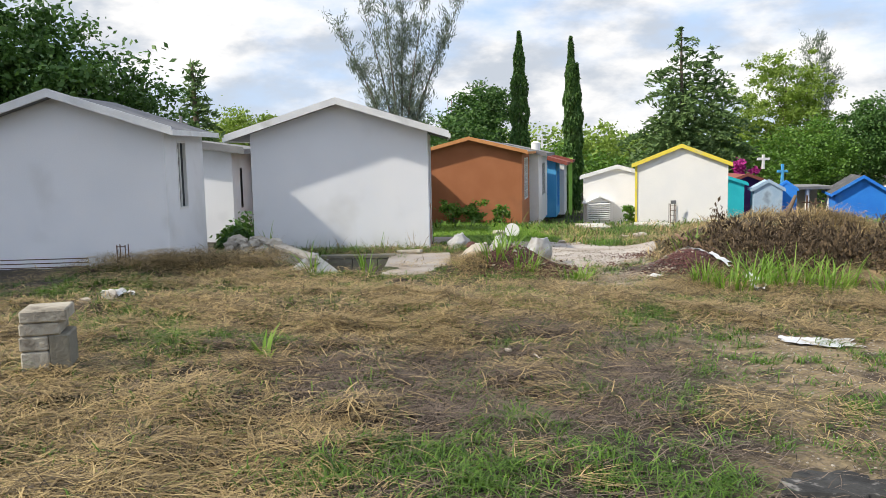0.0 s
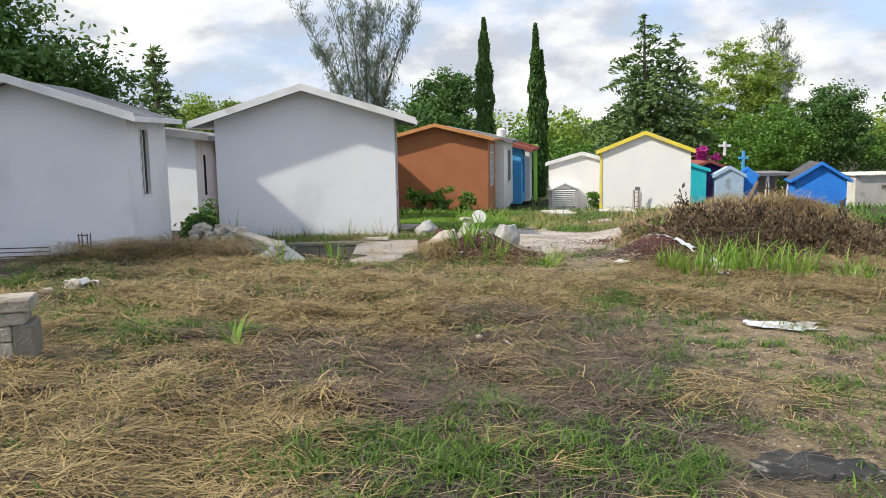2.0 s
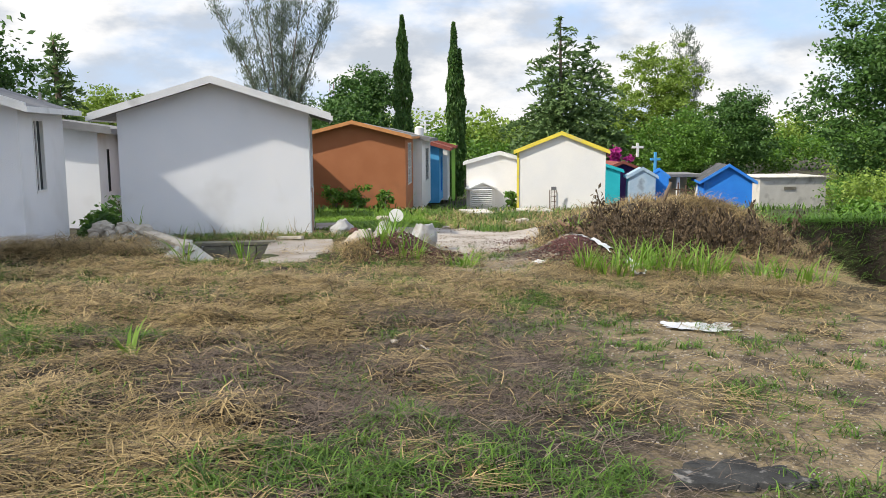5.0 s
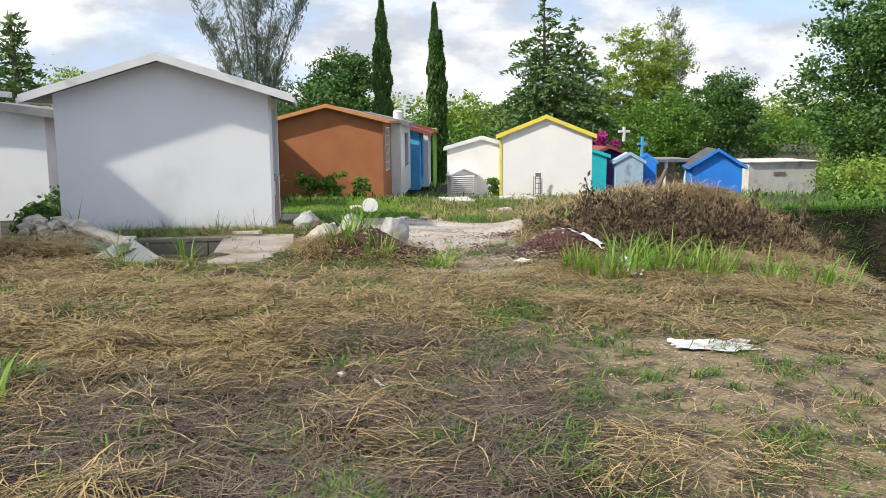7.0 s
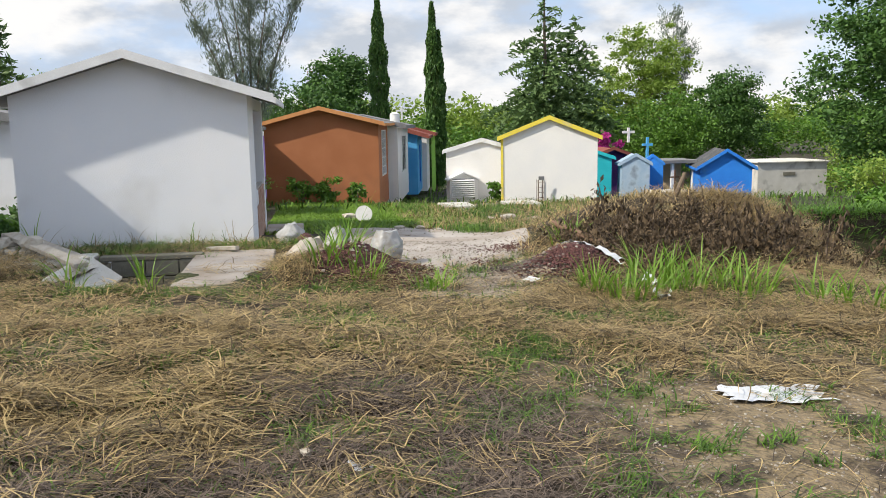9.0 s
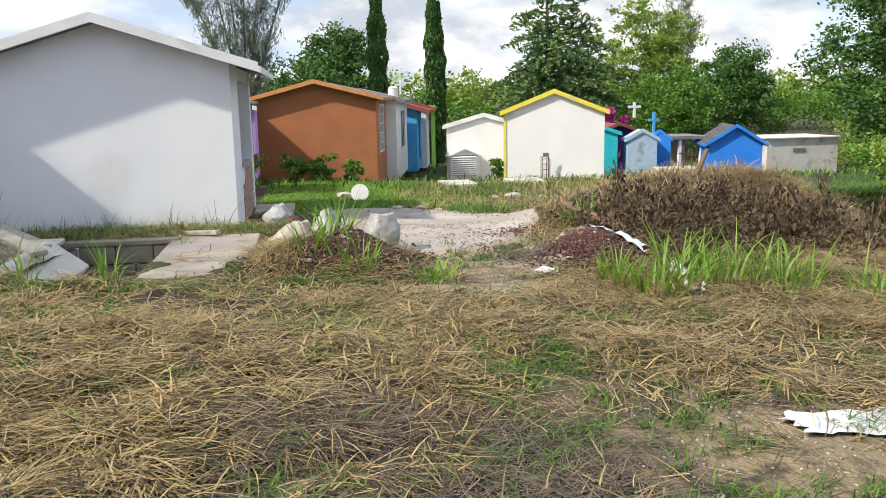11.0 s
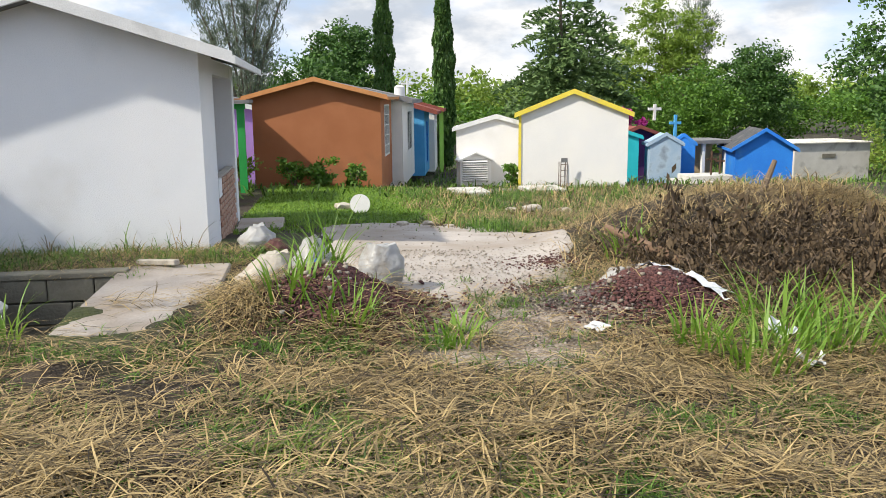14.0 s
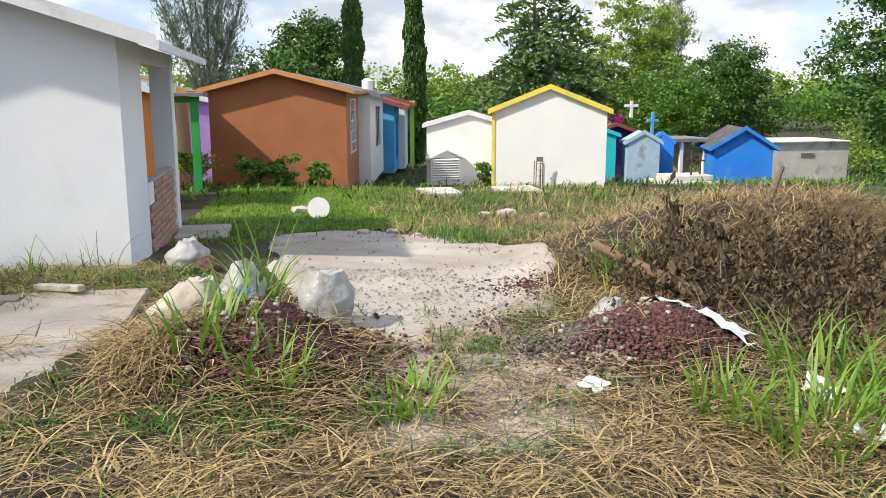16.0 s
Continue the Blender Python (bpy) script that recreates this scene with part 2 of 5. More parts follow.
M_GREY_GRAVEL = surface("grey_gravel", (0.07, 0.055, 0.05), (0.23, 0.19, 0.175), 3, 0.95, 0.5, 90, by="island")
M_PEBBLE = surface("pale_pebble", (0.22, 0.185, 0.145), (0.47, 0.43, 0.37), 3, 0.95, 0.3, 60, by="island")
M_STONE = surface("limestone", (0.38, 0.34, 0.28), (0.54, 0.50, 0.43), 5, 0.95, 0.7, 30, stain=(0.30, 0.26, 0.20), stain_scale=6)
M_PLASTIC = surface("white_sack_plastic", (0.50, 0.50, 0.50), (0.64, 0.65, 0.66), 9, 0.4, 0.7, 18, thin=0.35, stain=(0.38, 0.34, 0.29), stain_scale=7, stain_at=(0.5, 0.75))
M_DIRTY = surface("dusty_sack", (0.36, 0.325, 0.275), (0.47, 0.43, 0.37), 6, 0.9, 0.4, 40, stain=(0.38, 0.33, 0.27), stain_scale=5)
M_PRINT = surface("blue_print", (0.10, 0.22, 0.55), (0.16, 0.30, 0.62), 9, 0.5, 0, 30)
M_ASH = surface("burnt_ash", (0.018, 0.018, 0.018), (0.05, 0.05, 0.048), 6, 0.9, 0.5, 40, stain=(0.2, 0.19, 0.18), stain_scale=12, stain_at=(0.62, 0.7))
M_CLOTH = surface("dirty_paper", (0.58, 0.60, 0.63), (0.72, 0.74, 0.76), 5, 0.85, 0.2, 30, stain=(0.45, 0.40, 0.33), stain_scale=7, stain_at=(0.58, 0.75))

# ---- building blocks ----


def link(name, bm, material, parent=None, label=""):
    me = bpy.data.meshes.new(name)
    bm.to_mesh(me)
    bm.free()
    me.materials.append(material)
    ob = new(name, me)
    if parent is not None:
        ob.parent = parent
        if parent.type == "EMPTY":
            ob.matrix_parent_inverse = parent.matrix_basis.inverted()
    if label:
        ob["label"] = label
    return ob


def part(name, bm, material, parent, label=""):
    return link(name, bm, material, parent, label)


def thing(name, at, label, category, group="", kind=""):
    e = new(name)
    e.empty_display_size = 0.2
    e.matrix_basis = Matrix.Translation(at)
    return tagged(e, label, category, group, kind)


def box(bm, lo, hi, turn=None, bevel=0.0):
    """An axis-aligned block from lo to hi, afterwards moved by turn."""
    r = bmesh.ops.create_cube(bm, size=1.0)
    v = r["verts"]
    c = [(a + b) / 2 for a, b in zip(lo, hi)]
    s = [b - a for a, b in zip(lo, hi)]
    m = Matrix.Translation(c) @ Matrix.Diagonal((*s, 1))
    bmesh.ops.transform(bm, matrix=m, verts=v)
    if bevel:
        e = {x for y in v for x in y.link_edges}
        out = bmesh.ops.bevel(bm, geom=list(e), offset=bevel, segments=1, affect="EDGES")
        v = list({x for f in out["faces"] for x in f.verts} | {x for x in v if x.is_valid})
    if turn is not None:
        bmesh.ops.transform(bm, matrix=turn, verts=v)
    return bm


def prism(bm, outline, y0, y1, turn=None):
    """An outline in x and z, drawn out from y0 to y1."""
    a = [bm.verts.new((x, y0, z)) for x, z in outline]
    b = [bm.verts.new((x, y1, z)) for x, z in outline]
    n = len(outline)
    bm.faces.new(a)
    bm.faces.new(b[::-1])
    for i in range(n):
        bm.faces.new((a[i], b[i], b[(i + 1) % n], a[(i + 1) % n]))
    bmesh.ops.recalc_face_normals(bm, faces=bm.faces[:])
    if turn is not None:
        bmesh.ops.transform(bm, matrix=turn, verts=a + b)
    return bm


def tube(bm, pts, radii, sides=7):
    """A round limb through the points, with a radius at each."""
    rings = []
    for i, p in enumerate(pts):
        p = Vector(p)
        d = (Vector(pts[min(i + 1, len(pts) - 1)]) - Vector(pts[max(i - 1, 0)])).normalized()
        u = d.orthogonal().normalized()
        w = d.cross(u)
        rings.append([bm.verts.new(p + (u * math.cos(k * 2 * math.pi / sides) + w * math.sin(k * 2 * math.pi / sides)) * radii[i]) for k in range(sides)])
    for a, b in zip(rings, rings[1:]):
        for k in range(sides):
            bm.faces.new((a[k], a[(k + 1) % sides], b[(k + 1) % sides], b[k]))
    bm.faces.new(rings[0][::-1])
    bm.faces.new(rings[-1])
    return bm


def raw(name, verts, faces, material, parent=None, label="", smooth=False):
    """A mesh from arrays: verts (n, 3), faces (m, 3 or 4)."""
    me = bpy.data.meshes.new(name)
    verts, faces = np.asarray(verts, np.float32), np.asarray(faces, np.int32)
    k = faces.shape[1]
    me.vertices.add(len(verts))
    me.vertices.foreach_set("co", verts.ravel())
    me.loops.add(faces.size)
    me.loops.foreach_set("vertex_index", faces.ravel())
    me.polygons.add(len(faces))
    me.polygons.foreach_set("loop_start", np.arange(0, faces.size, k, dtype=np.int32))
    if smooth:
        me.polygons.foreach_set("use_smooth", np.ones(len(faces), bool))
    me.update(calc_edges=True)
    me.validate()
    me.materials.append(material)
    ob = new(name, me)
    if parent is not None:
        ob.parent = parent
        if parent.type == "EMPTY":
            ob.matrix_parent_inverse = parent.matrix_basis.inverted()
    if label:
        ob["label"] = label
    return ob


rng = np.random.default_rng(7)


def blades(root, heading, length, width, lift, droop, segs=3, sway=0.45):
    """Arrays of bent, tapering blades. lift: slope at the root (0 flat, 1.57 upright); droop: how far the slope falls along the blade."""
    n = len(root)
    t = np.linspace(0, 1, segs + 1)
    ang = lift[:, None] - droop[:, None] * t[None, :]
    step = length[:, None] / segs
    hx = np.concatenate([np.zeros((n, 1)), np.cumsum(np.cos(ang[:, :-1]) * step, 1)], 1)
    hz = np.concatenate([np.zeros((n, 1)), np.cumsum(np.sin(ang[:, :-1]) * step, 1)], 1)
    c, s = np.cos(heading)[:, None], np.sin(heading)[:, None]
    bend = (rng.random((n, 1)) - 0.5) * sway * t[None, :] ** 2 * length[:, None]
    x, y, z = root[:, :1] + c * hx - s * bend, root[:, 1:2] + s * hx + c * bend, root[:, 2:3] + hz
    w = width[:, None] * (1 - 0.85 * t[None, :] ** 1.5) / 2
    v = np.stack([np.stack([x - s * w, y + c * w, z], -1), np.stack([x + s * w, y - c * w, z], -1)], 2).reshape(-1, 3)
    i = np.arange(n)[:, None] * 2 * (segs + 1) + np.arange(segs)[None, :] * 2
    f = np.stack([i, i + 1, i + 3, i + 2], -1).reshape(-1, 4)
    return v, f


def leaves(centres, size, flat=0.0, slim=0.5, along=None):
    """Folded diamond leaves round the centres, turned at random (or roughly along directions)."""
    n = len(centres)
    d = rng.normal(size=(n, 3)) if along is None else along + rng.normal(size=(n, 3)) * 0.35
    d[:, 2] *= 1 - flat
    d /= np.linalg.norm(d, axis=1, keepdims=True) + 1e-6
    u = np.cross(d, rng.normal(size=(n, 3)))
    u /= np.linalg.norm(u, axis=1, keepdims=True) + 1e-6
    s = size * (0.6 + 0.8 * rng.random((n, 1)))
    v = np.stack([centres - d * s * 0.5, centres + u * s * slim * 0.5, centres + d * s * 0.5, centres - u * s * slim * 0.5], 1).reshape(-1, 3)
    f = np.arange(n * 4).reshape(-1, 4)
    return v, f


# ---- ground ----


def smooth(v, lo, hi):
    t = np.clip((v - lo) / (hi - lo), 0, 1)
    return t * t * (3 - 2 * t)


def bumps(x, y, s, seed=0):
    """Cheap rolling unevenness, about -1 to 1."""
    a = 0
    for k in range(5):
        th = 1.3 * k + seed
        f = s * (1 + 0.55 * k)
        a = a + np.sin(f * (x * np.cos(th) + y * np.sin(th)) + 2.1 * k + seed) * np.cos(f * 0.8 * (x * np.sin(th * 1.7) - y * np.cos(th * 1.7)) + k)
    return a / 3


def heap(x, y, cx, cy, rx, ry, h):
    return h * np.exp(-((x - cx) / rx) ** 2 - ((y - cy) / ry) ** 2)


def pit_edge(y):
    return np.interp(y, [5.5, 8, 10, 12, 14, 16, 18.5], [8.5, 6.2, 6.0, 6.3, 7.0, 7.8, 9.0])


def ground_z(x, y):
    x, y = np.asarray(x, float), np.asarray(y, float)
    z = np.interp(y, [-30, 0, 6, 14, 18.5, 28, 38, 60, 200], [0.1, 0, -0.03, -0.12, -0.45, -0.95, -1.75, -2.3, -3.5])
    z = z - 0.05 * np.clip(x - 1, 0, 3) + 0.06 * np.clip(-x, 0, 2) * np.clip((14 - y) / 6, 0, 1)
    z = z - 0.035 * np.clip(x - 10, 0, 14) * smooth(y, 24, 34)
    z = z + 0.62 * np.exp(-np.abs((x - 5.9) / 1.9) ** 3 - ((y - 14.5) / 1.7) ** 2) + heap(x, y, 5.2, 12.3, 0.9, 1.1, 0.2) + heap(x, y, 7.0, 14.6, 1.0, 1.2, 0.10)
    z = z + heap(x, y, -3.6, 11.6, 1.3, 0.8, 0.16) + heap(x, y, -1.2, 8.6, 2.2, 0.9, 0.06) + heap(x, y, 0.35, 11.5, 0.4, 0.5, 0.06)
    z = z + heap(x, y, 1.0, 11.55, 0.46, 0.58, 0.30) + heap(x, y, 3.45, 11.35, 0.52, 0.52, 0.33) + heap(x, y, 0.45, 11.4, 0.3, 0.5, 0.04)
    pit = smooth((x - pit_edge(y)) / np.interp(y, [8, 11, 13, 14.5, 16], [3.0, 3.5, 5.5, 5.5, 2.6]), 0.0, 1.0) * smooth(y, 6.0, 7.5) * (1 - smooth(y, 18.3, 18.9)) * (1 - smooth(x, 13.5, 14.5))
    z = z - 2.4 * pit
    near = smooth(y, -2, 3) * (1 - smooth(y, 24, 32))
    swath = smooth(bumps(x, y, 2.6, 1.5), -0.1, 0.7) * (1 - smooth(x, 0.6, 1.4)) * (1 - smooth(y, 10.2, 10.9))
    return z + 0.07 * near * swath + near * (0.022 * bumps(x, y, 2.2) + 0.012 * bumps(x, y, 6.0, 2))


def gz(x, y):
    return float(ground_z(x, y))


GRAVE = (-1.85, -0.86, 11.05, 13.12)


def build_ground():
    xs = np.concatenate([[-900, -300, -120, -60, -35, -22, -15, -11], np.arange(-9, 12, 0.11), np.arange(12, 30, 0.6), [34, 45, 70, 140, 320, 900]])
    ys = np.concatenate([[-900, -300, -100, -40, -15, -6, -3], np.arange(-1, 20, 0.11), np.arange(20, 46, 0.5), [50, 60, 80, 130, 300, 900, 2500]])
    xs = np.sort(np.concatenate([xs[(abs(xs - GRAVE[0]) > 0.05) & (abs(xs - GRAVE[1]) > 0.05)], GRAVE[:2]]))
    ys = np.sort(np.concatenate([ys[(abs(ys - GRAVE[2]) > 0.05) & (abs(ys - GRAVE[3]) > 0.05)], GRAVE[2:]]))
    gx, gy = np.meshgrid(xs, ys)
    v = np.stack([gx, gy, ground_z(gx, gy)], -1).reshape(-1, 3)
    nx, ny = len(xs), len(ys)
    i, j = np.meshgrid(np.arange(nx - 1), np.arange(ny - 1))
    a = (j * nx + i).ravel()
    mx, my = ((xs[:-1] + xs[1:]) / 2)[i.ravel()], ((ys[:-1] + ys[1:]) / 2)[j.ravel()]
    keep = ~((mx > GRAVE[0]) & (mx < GRAVE[1]) & (my > GRAVE[2]) & (my < GRAVE[3]))
    a = a[keep]
    f = np.stack([a, a + 1, a + nx + 1, a + nx], -1)
    return tagged(raw("ground", v, f, M_SOIL, smooth=True), "brown soil with cut straw, gravel and weeds", "ground", kind="structure")


build_ground()

# ---- buildings ----


def gable_outline(x0, x1, zb, ze, xa, za):
    return [(x0, zb), (x1, zb), (x1, ze), (xa, za), (x0, ze)]


def ring(bm, x0, x1, outer, inner, turn=None):
    """A flat frame across x0..x1: outer and inner are (y0, y1, z0, z1)."""
    def loop(x, q):
        a, b, c, d = q
        return [bm.verts.new(v) for v in ((x, a, c), (x, b, c), (x, b, d), (x, a, d))]
    o0, i0, o1, i1 = loop(x0, outer), loop(x0, inner), loop(x1, outer), loop(x1, inner)
    for k in range(4):
        j = (k + 1) % 4
        bm.faces.new((o0[k], o0[j], i0[j], i0[k]))
        bm.faces.new((o1[j], o1[k], i1[k], i1[j]))
        bm.faces.new((o0[j], o0[k], o1[k], o1[j]))
        bm.faces.new((i0[k], i0[j], i1[j], i1[k]))
    bmesh.ops.recalc_face_normals(bm, faces=bm.faces[:])
    if turn is not None:
        bmesh.ops.transform(bm, matrix=turn, verts=bm.verts[:])
    return bm


def side_wall(thing_, x, thick, y0, y1, zb, ze, material, opening, turn, label=""):
    """A wall along y with an optional opening (y0, y1, z0, z1) right through it."""
    bm = bmesh.new()
    lo, hi = min(x, x + thick), max(x, x + thick)
    if opening:
        ring(bm, lo, hi, (y0, y1, zb, ze), opening, turn)
    else:
        box(bm, (lo, y0, zb), (hi, y1, ze), turn=turn)
    return part("wall", bm, material, thing_, label)


def window(thing_, x, y0, y1, z0, z1, turn, frame_mat, bars=0, cross=0):
    """A window in a side wall at x: frame, pane and bars."""
    t = 0.035
    w = part("window", ring(bmesh.new(), x - 0.03, x + 0.058, (y0, y1, z0, z1), (y0 + t, y1 - t, z0 + t, z1 - t), turn), frame_mat, thing_, "narrow window with a painted frame")
    part("pane", box(bmesh.new(), (x + 0.002, y0 + t, z0 + t), (x + 0.008, y1 - t, z1 - t), turn=turn), M_GLASS, w)
    for k in range(bars):
        yy = y0 + (y1 - y0) * (k + 1) / (bars + 1)
        part("bar", box(bmesh.new(), (x + 0.009, yy - 0.012, z0 + t), (x + 0.03, yy + 0.012, z1 - t), turn=turn), frame_mat, w)
    for k in range(cross):
        zz = z0 + (z1 - z0) * (k + 1) / (cross + 1)
        part("bar", box(bmesh.new(), (x + 0.021, y0 + t, zz - 0.012), (x + 0.045, y1 - t, zz + 0.012), turn=turn), frame_mat, w)
    return w


def house(name, label, x0, x1, y0, y1, zb, ze, za, wall, roof, edge, over=(0.3, 0.3, 0.3), thick=0.09, turn=None, opening=None, apex=None, sides=None, room=None, parapet=False):
    """A small gabled building, its ridge along y. over: roof overhang at the front, the back, the sides. turn: (degrees, x, y) about the vertical.
    room: where the back wall stands, before an open porch. parapet: the gable stands above a lower roof behind it."""
    if turn:
        a, px, py = turn
        turn = Matrix.Translation((px, py, 0)) @ Matrix.Rotation(radians(a), 4, "Z") @ Matrix.Translation((-px, -py, 0))
    xa = (x0 + x1) / 2 if apex is None else apex
    h = thing(name, ((x0 + x1) / 2, (y0 + y1) / 2, zb), label, "tomb house", "painted tomb houses")
    sides = sides or wall
    w = 0.14
    yr = room or y1
    zl = ze - 0.5 if parapet else ze
    part("wall", prism(bmesh.new(), gable_outline(x0, x1, zb, ze, xa, za), y0, y0 + w, turn), wall, h)
    part("wall", prism(bmesh.new(), gable_outline(x0, x1, zb, zl, xa, zl if parapet else za), yr - w, yr, turn), wall, h)
    side_wall(h, x0, w, y0 + w, (y1 if room else y1 - w) if not room else yr - w, zb, zl, sides, None, turn)
    if room:
        side_wall(h, x0, w, yr, y1, zb, zl, sides, None, turn)
    side_wall(h, x1, -w, y0 + w, yr - w, zb, zl, sides, opening, turn)
    sl, sr = (za - ze) / (xa - x0), (za - ze) / (x1 - xa)
    o = over[2]
    under = [(x0 - o, ze - sl * o), (xa, za), (x1 + o, ze - sr * o)]
    e = 0.004
    up = [(x, z + thick) for x, z in under]
    core = [(x, z + e) for x, z in under]
    if parapet:
        r = part("roof", box(bmesh.new(), (x0 + 0.01, y0 + w + 0.005, zl + 0.004), (x1 - 0.01, y1 + 0.05, zl + 0.1), turn), roof, h)
        cap = [(x, z + e) for x, z in under] + [(x, z + thick) for x, z in under][::-1]
        part("coping", prism(bmesh.new(), cap, y0 - over[0] + 0.05, y0 + w + 0.05, turn), edge, r)
    else:
        r = part("roof", prism(bmesh.new(), core + up[::-1], y0 - over[0] + 0.05, y1 + over[1], turn), roof, h)
    lip = [(x, z - 0.015) for x, z in under] + [(x, z + thick + 0.06) for x, z in under][::-1]
    part("fascia", prism(bmesh.new(), lip, y0 - over[0], y0 - over[0] + 0.05, turn), edge, r)
    for sx, zz in () if parapet else ((x0 - o, under[0][1]), (x1 + o, under[2][1])):
        s = 1 if sx > xa else -1
        part("fascia", box(bmesh.new(), (min(sx, sx + s * 0.03), y0 - over[0], zz - 0.02), (max(sx, sx + s * 0.03), y1 + over[1], zz + thick + 0.015), turn), edge, r)
    return h, turn


# white house with bare gable end, nearest on the west
h, tn = house("tomb_house", "white rendered tomb house with a shallow gabled roof", -7.2, -4.09, 12.3, 14.25, -0.25, 1.97, 2.48, M_WHITE, M_ROOF, M_FASCIA, (0.3, 0.25, 0.2), thick=0.045, opening=(12.85, 13.3, 0.75, 1.82))
window(h, -4.14, 12.85, 13.3, 0.75, 1.82, tn, M_METAL_WHITE, bars=1)

# second white house with an open porch
h, tn = house("tomb_house", "white rendered tomb house with an open brick-walled porch", -3.37, -0.24, 14.7, 18.5, -0.6, 1.94, 2.43, M_WHITE, M_ROOF, M_FASCIA, (0.32, 0.3, 0.38), thick=0.045, room=15.9)
PORCH = (h, tn)

h, tn = house("tomb_house", "white tomb house with a grey cement roof", -8.4, -5.05, 20.0, 23.5, -0.9, 1.66, 1.90, M_WHITE, M_ROOF, M_ROOF, (0.3, 0.3, 0.35), opening=(20.75, 20.95, 0.25, 1.25))
window(h, -5.1, 20.75, 20.95, 0.25, 1.25, tn, M_GLASS)

# brown house and the row behind it
BR = (-11, 2.82, 29.0)
h, tn = house("tomb_house", "terracotta brown tomb house with an orange roof edge", -0.82, 2.82, 29.0, 32.0, -1.2, 1.47, 1.93, M_BROWN, M_ROOF, M_ORANGE_EDGE, (0.3, 0.2, 0.22), thick=0.05, turn=BR, opening=(29.9, 31.2, -0.25, 1.25))
window(h, 2.78, 29.9, 31.2, -0.25, 1.25, tn, M_METAL_WHITE, bars=3, cross=4)
h, tn = house("tomb_house", "white tomb chapel with tall windows and stained base", -0.45, 3.15, 32.3, 37.4, -1.4, 1.35, 1.75, M_WHITE2, M_ROOF, M_ROOF, (0.1, 0.1, 0.3), turn=BR, opening=(34.2, 36.2, -0.4, 1.0))
window(h, 3.1, 34.2, 36.2, -0.4, 1.0, tn, M_METAL_WHITE, bars=2)
h, tn = house("tomb_house", "light blue tomb house with a red sloping roof", -0.3, 3.5, 38.2, 41.6, -1.6, 0.95, 1.5, M_SKYBLUE, M_REDROOF, M_REDROOF, (0.3, 0.3, 0.5), turn=BR, opening=(39.5, 40.4, -1.2, 0.5))
window(h, 3.45, 39.5, 40.4, -1.2, 0.5, tn, M_BLUE, bars=1)
house("tomb_house", "white tomb house with a dark red roof", -0.4, 3.7, 42.3, 45.0, -1.8, 0.95, 1.5, M_WHITE2, M_REDROOF, M_REDROOF, (0.2, 0.2, 0.4), turn=BR)

# houses west of the lawn
house("tomb_house", "bright orange tomb house behind the white porch", -4.6, -1.25, 21.8, 25.0, -0.9, 1.5, 1.95, M_ORANGE, M_ROOF, M_FASCIA, (0.2, 0.2, 0.2))
house("tomb_house", "beige tomb house with a tan roof edge", -5.0, -1.45, 28.5, 31.5, -1.1, 1.45, 1.95, M_BEIGE, M_ROOF, M_ORANGE_EDGE, (0.4, 0.2, 0.3))
house("tomb_house", "lilac painted tomb house", -5.2, -1.2, 36.0, 39.0, -1.6, 1.1, 1.5, M_LILAC, M_ROOF, M_FASCIA, (0.2, 0.2, 0.2))

# yellow-trimmed house and its neighbours
h, tn = house("tomb_house", "white tomb house with a bright yellow roof edge", 6.63, 9.61, 28.2, 31.0, -1.25, 0.93, 1.52, M_WHITE2, M_YELLOW, M_YELLOW, (0.12, 0.1, 0.14), thick=0.06, parapet=True, turn=(-16, 6.63, 28.2))
part("trim", box(bmesh.new(), (6.60, 28.175, -1.2), (6.68, 28.26, 0.93), tn), M_YELLOW, h, "yellow corner trim")
house("tomb_house", "low white tomb house with a thin white roof edge", 5.42, 7.95, 31.6, 34.4, -1.45, 0.42, 0.78, M_WHITE2, M_ROOF, M_FASCIA, (0.1, 0.1, 0.1), thick=0.07, turn=(-13, 5.42, 31.6))
house("tomb_house", "teal painted tomb with a low gable", 10.6, 12.1, 33.0, 35.0, -2.0, 0.0, 0.25, M_TEAL, M_TEAL, M_TEAL, (0.1, 0.1, 0.12), thick=0.06, turn=(-12, 12.1, 33.0))
house("tomb_house", "dark purple tomb with a brown roof", 12.2, 14.2, 36.0, 38.0, -2.3, -0.15, 0.22, M_PURPLE, M_REDROOF, M_REDROOF, (0.4, 0.2, 0.5), thick=0.06)
house("tomb_house", "faded grey-blue tomb with a small gable", 12.35, 13.4, 32.6, 33.8, -2.1, -0.22, 0.08, M_PALEBLUE, M_PALEBLUE, M_PALEBLUE, (0.06, 0.06, 0.08), thick=0.06, turn=(-14, 12.35, 32.6))
house("tomb_house", "bright blue tomb with an arched top", 13.6, 14.4, 33.6, 34.6, -2.2, -0.3, 0.0, M_BLUE, M_BLUE, M_BLUE, (0.03, 0.03, 0.04), thick=0.05, turn=(-20, 13.6, 33.6))
house("tomb_house", "cobalt blue tomb house with a grey shingled roof", 16.1, 18.1, 33.5, 36.2, -2.4, -0.5, 0.13, M_BLUE, M_ROOF_DARK, M_BLUE, (0.2, 0.2, 0.16), thick=0.06, turn=(-18, 17.1, 33.5))

# ---- trees ----


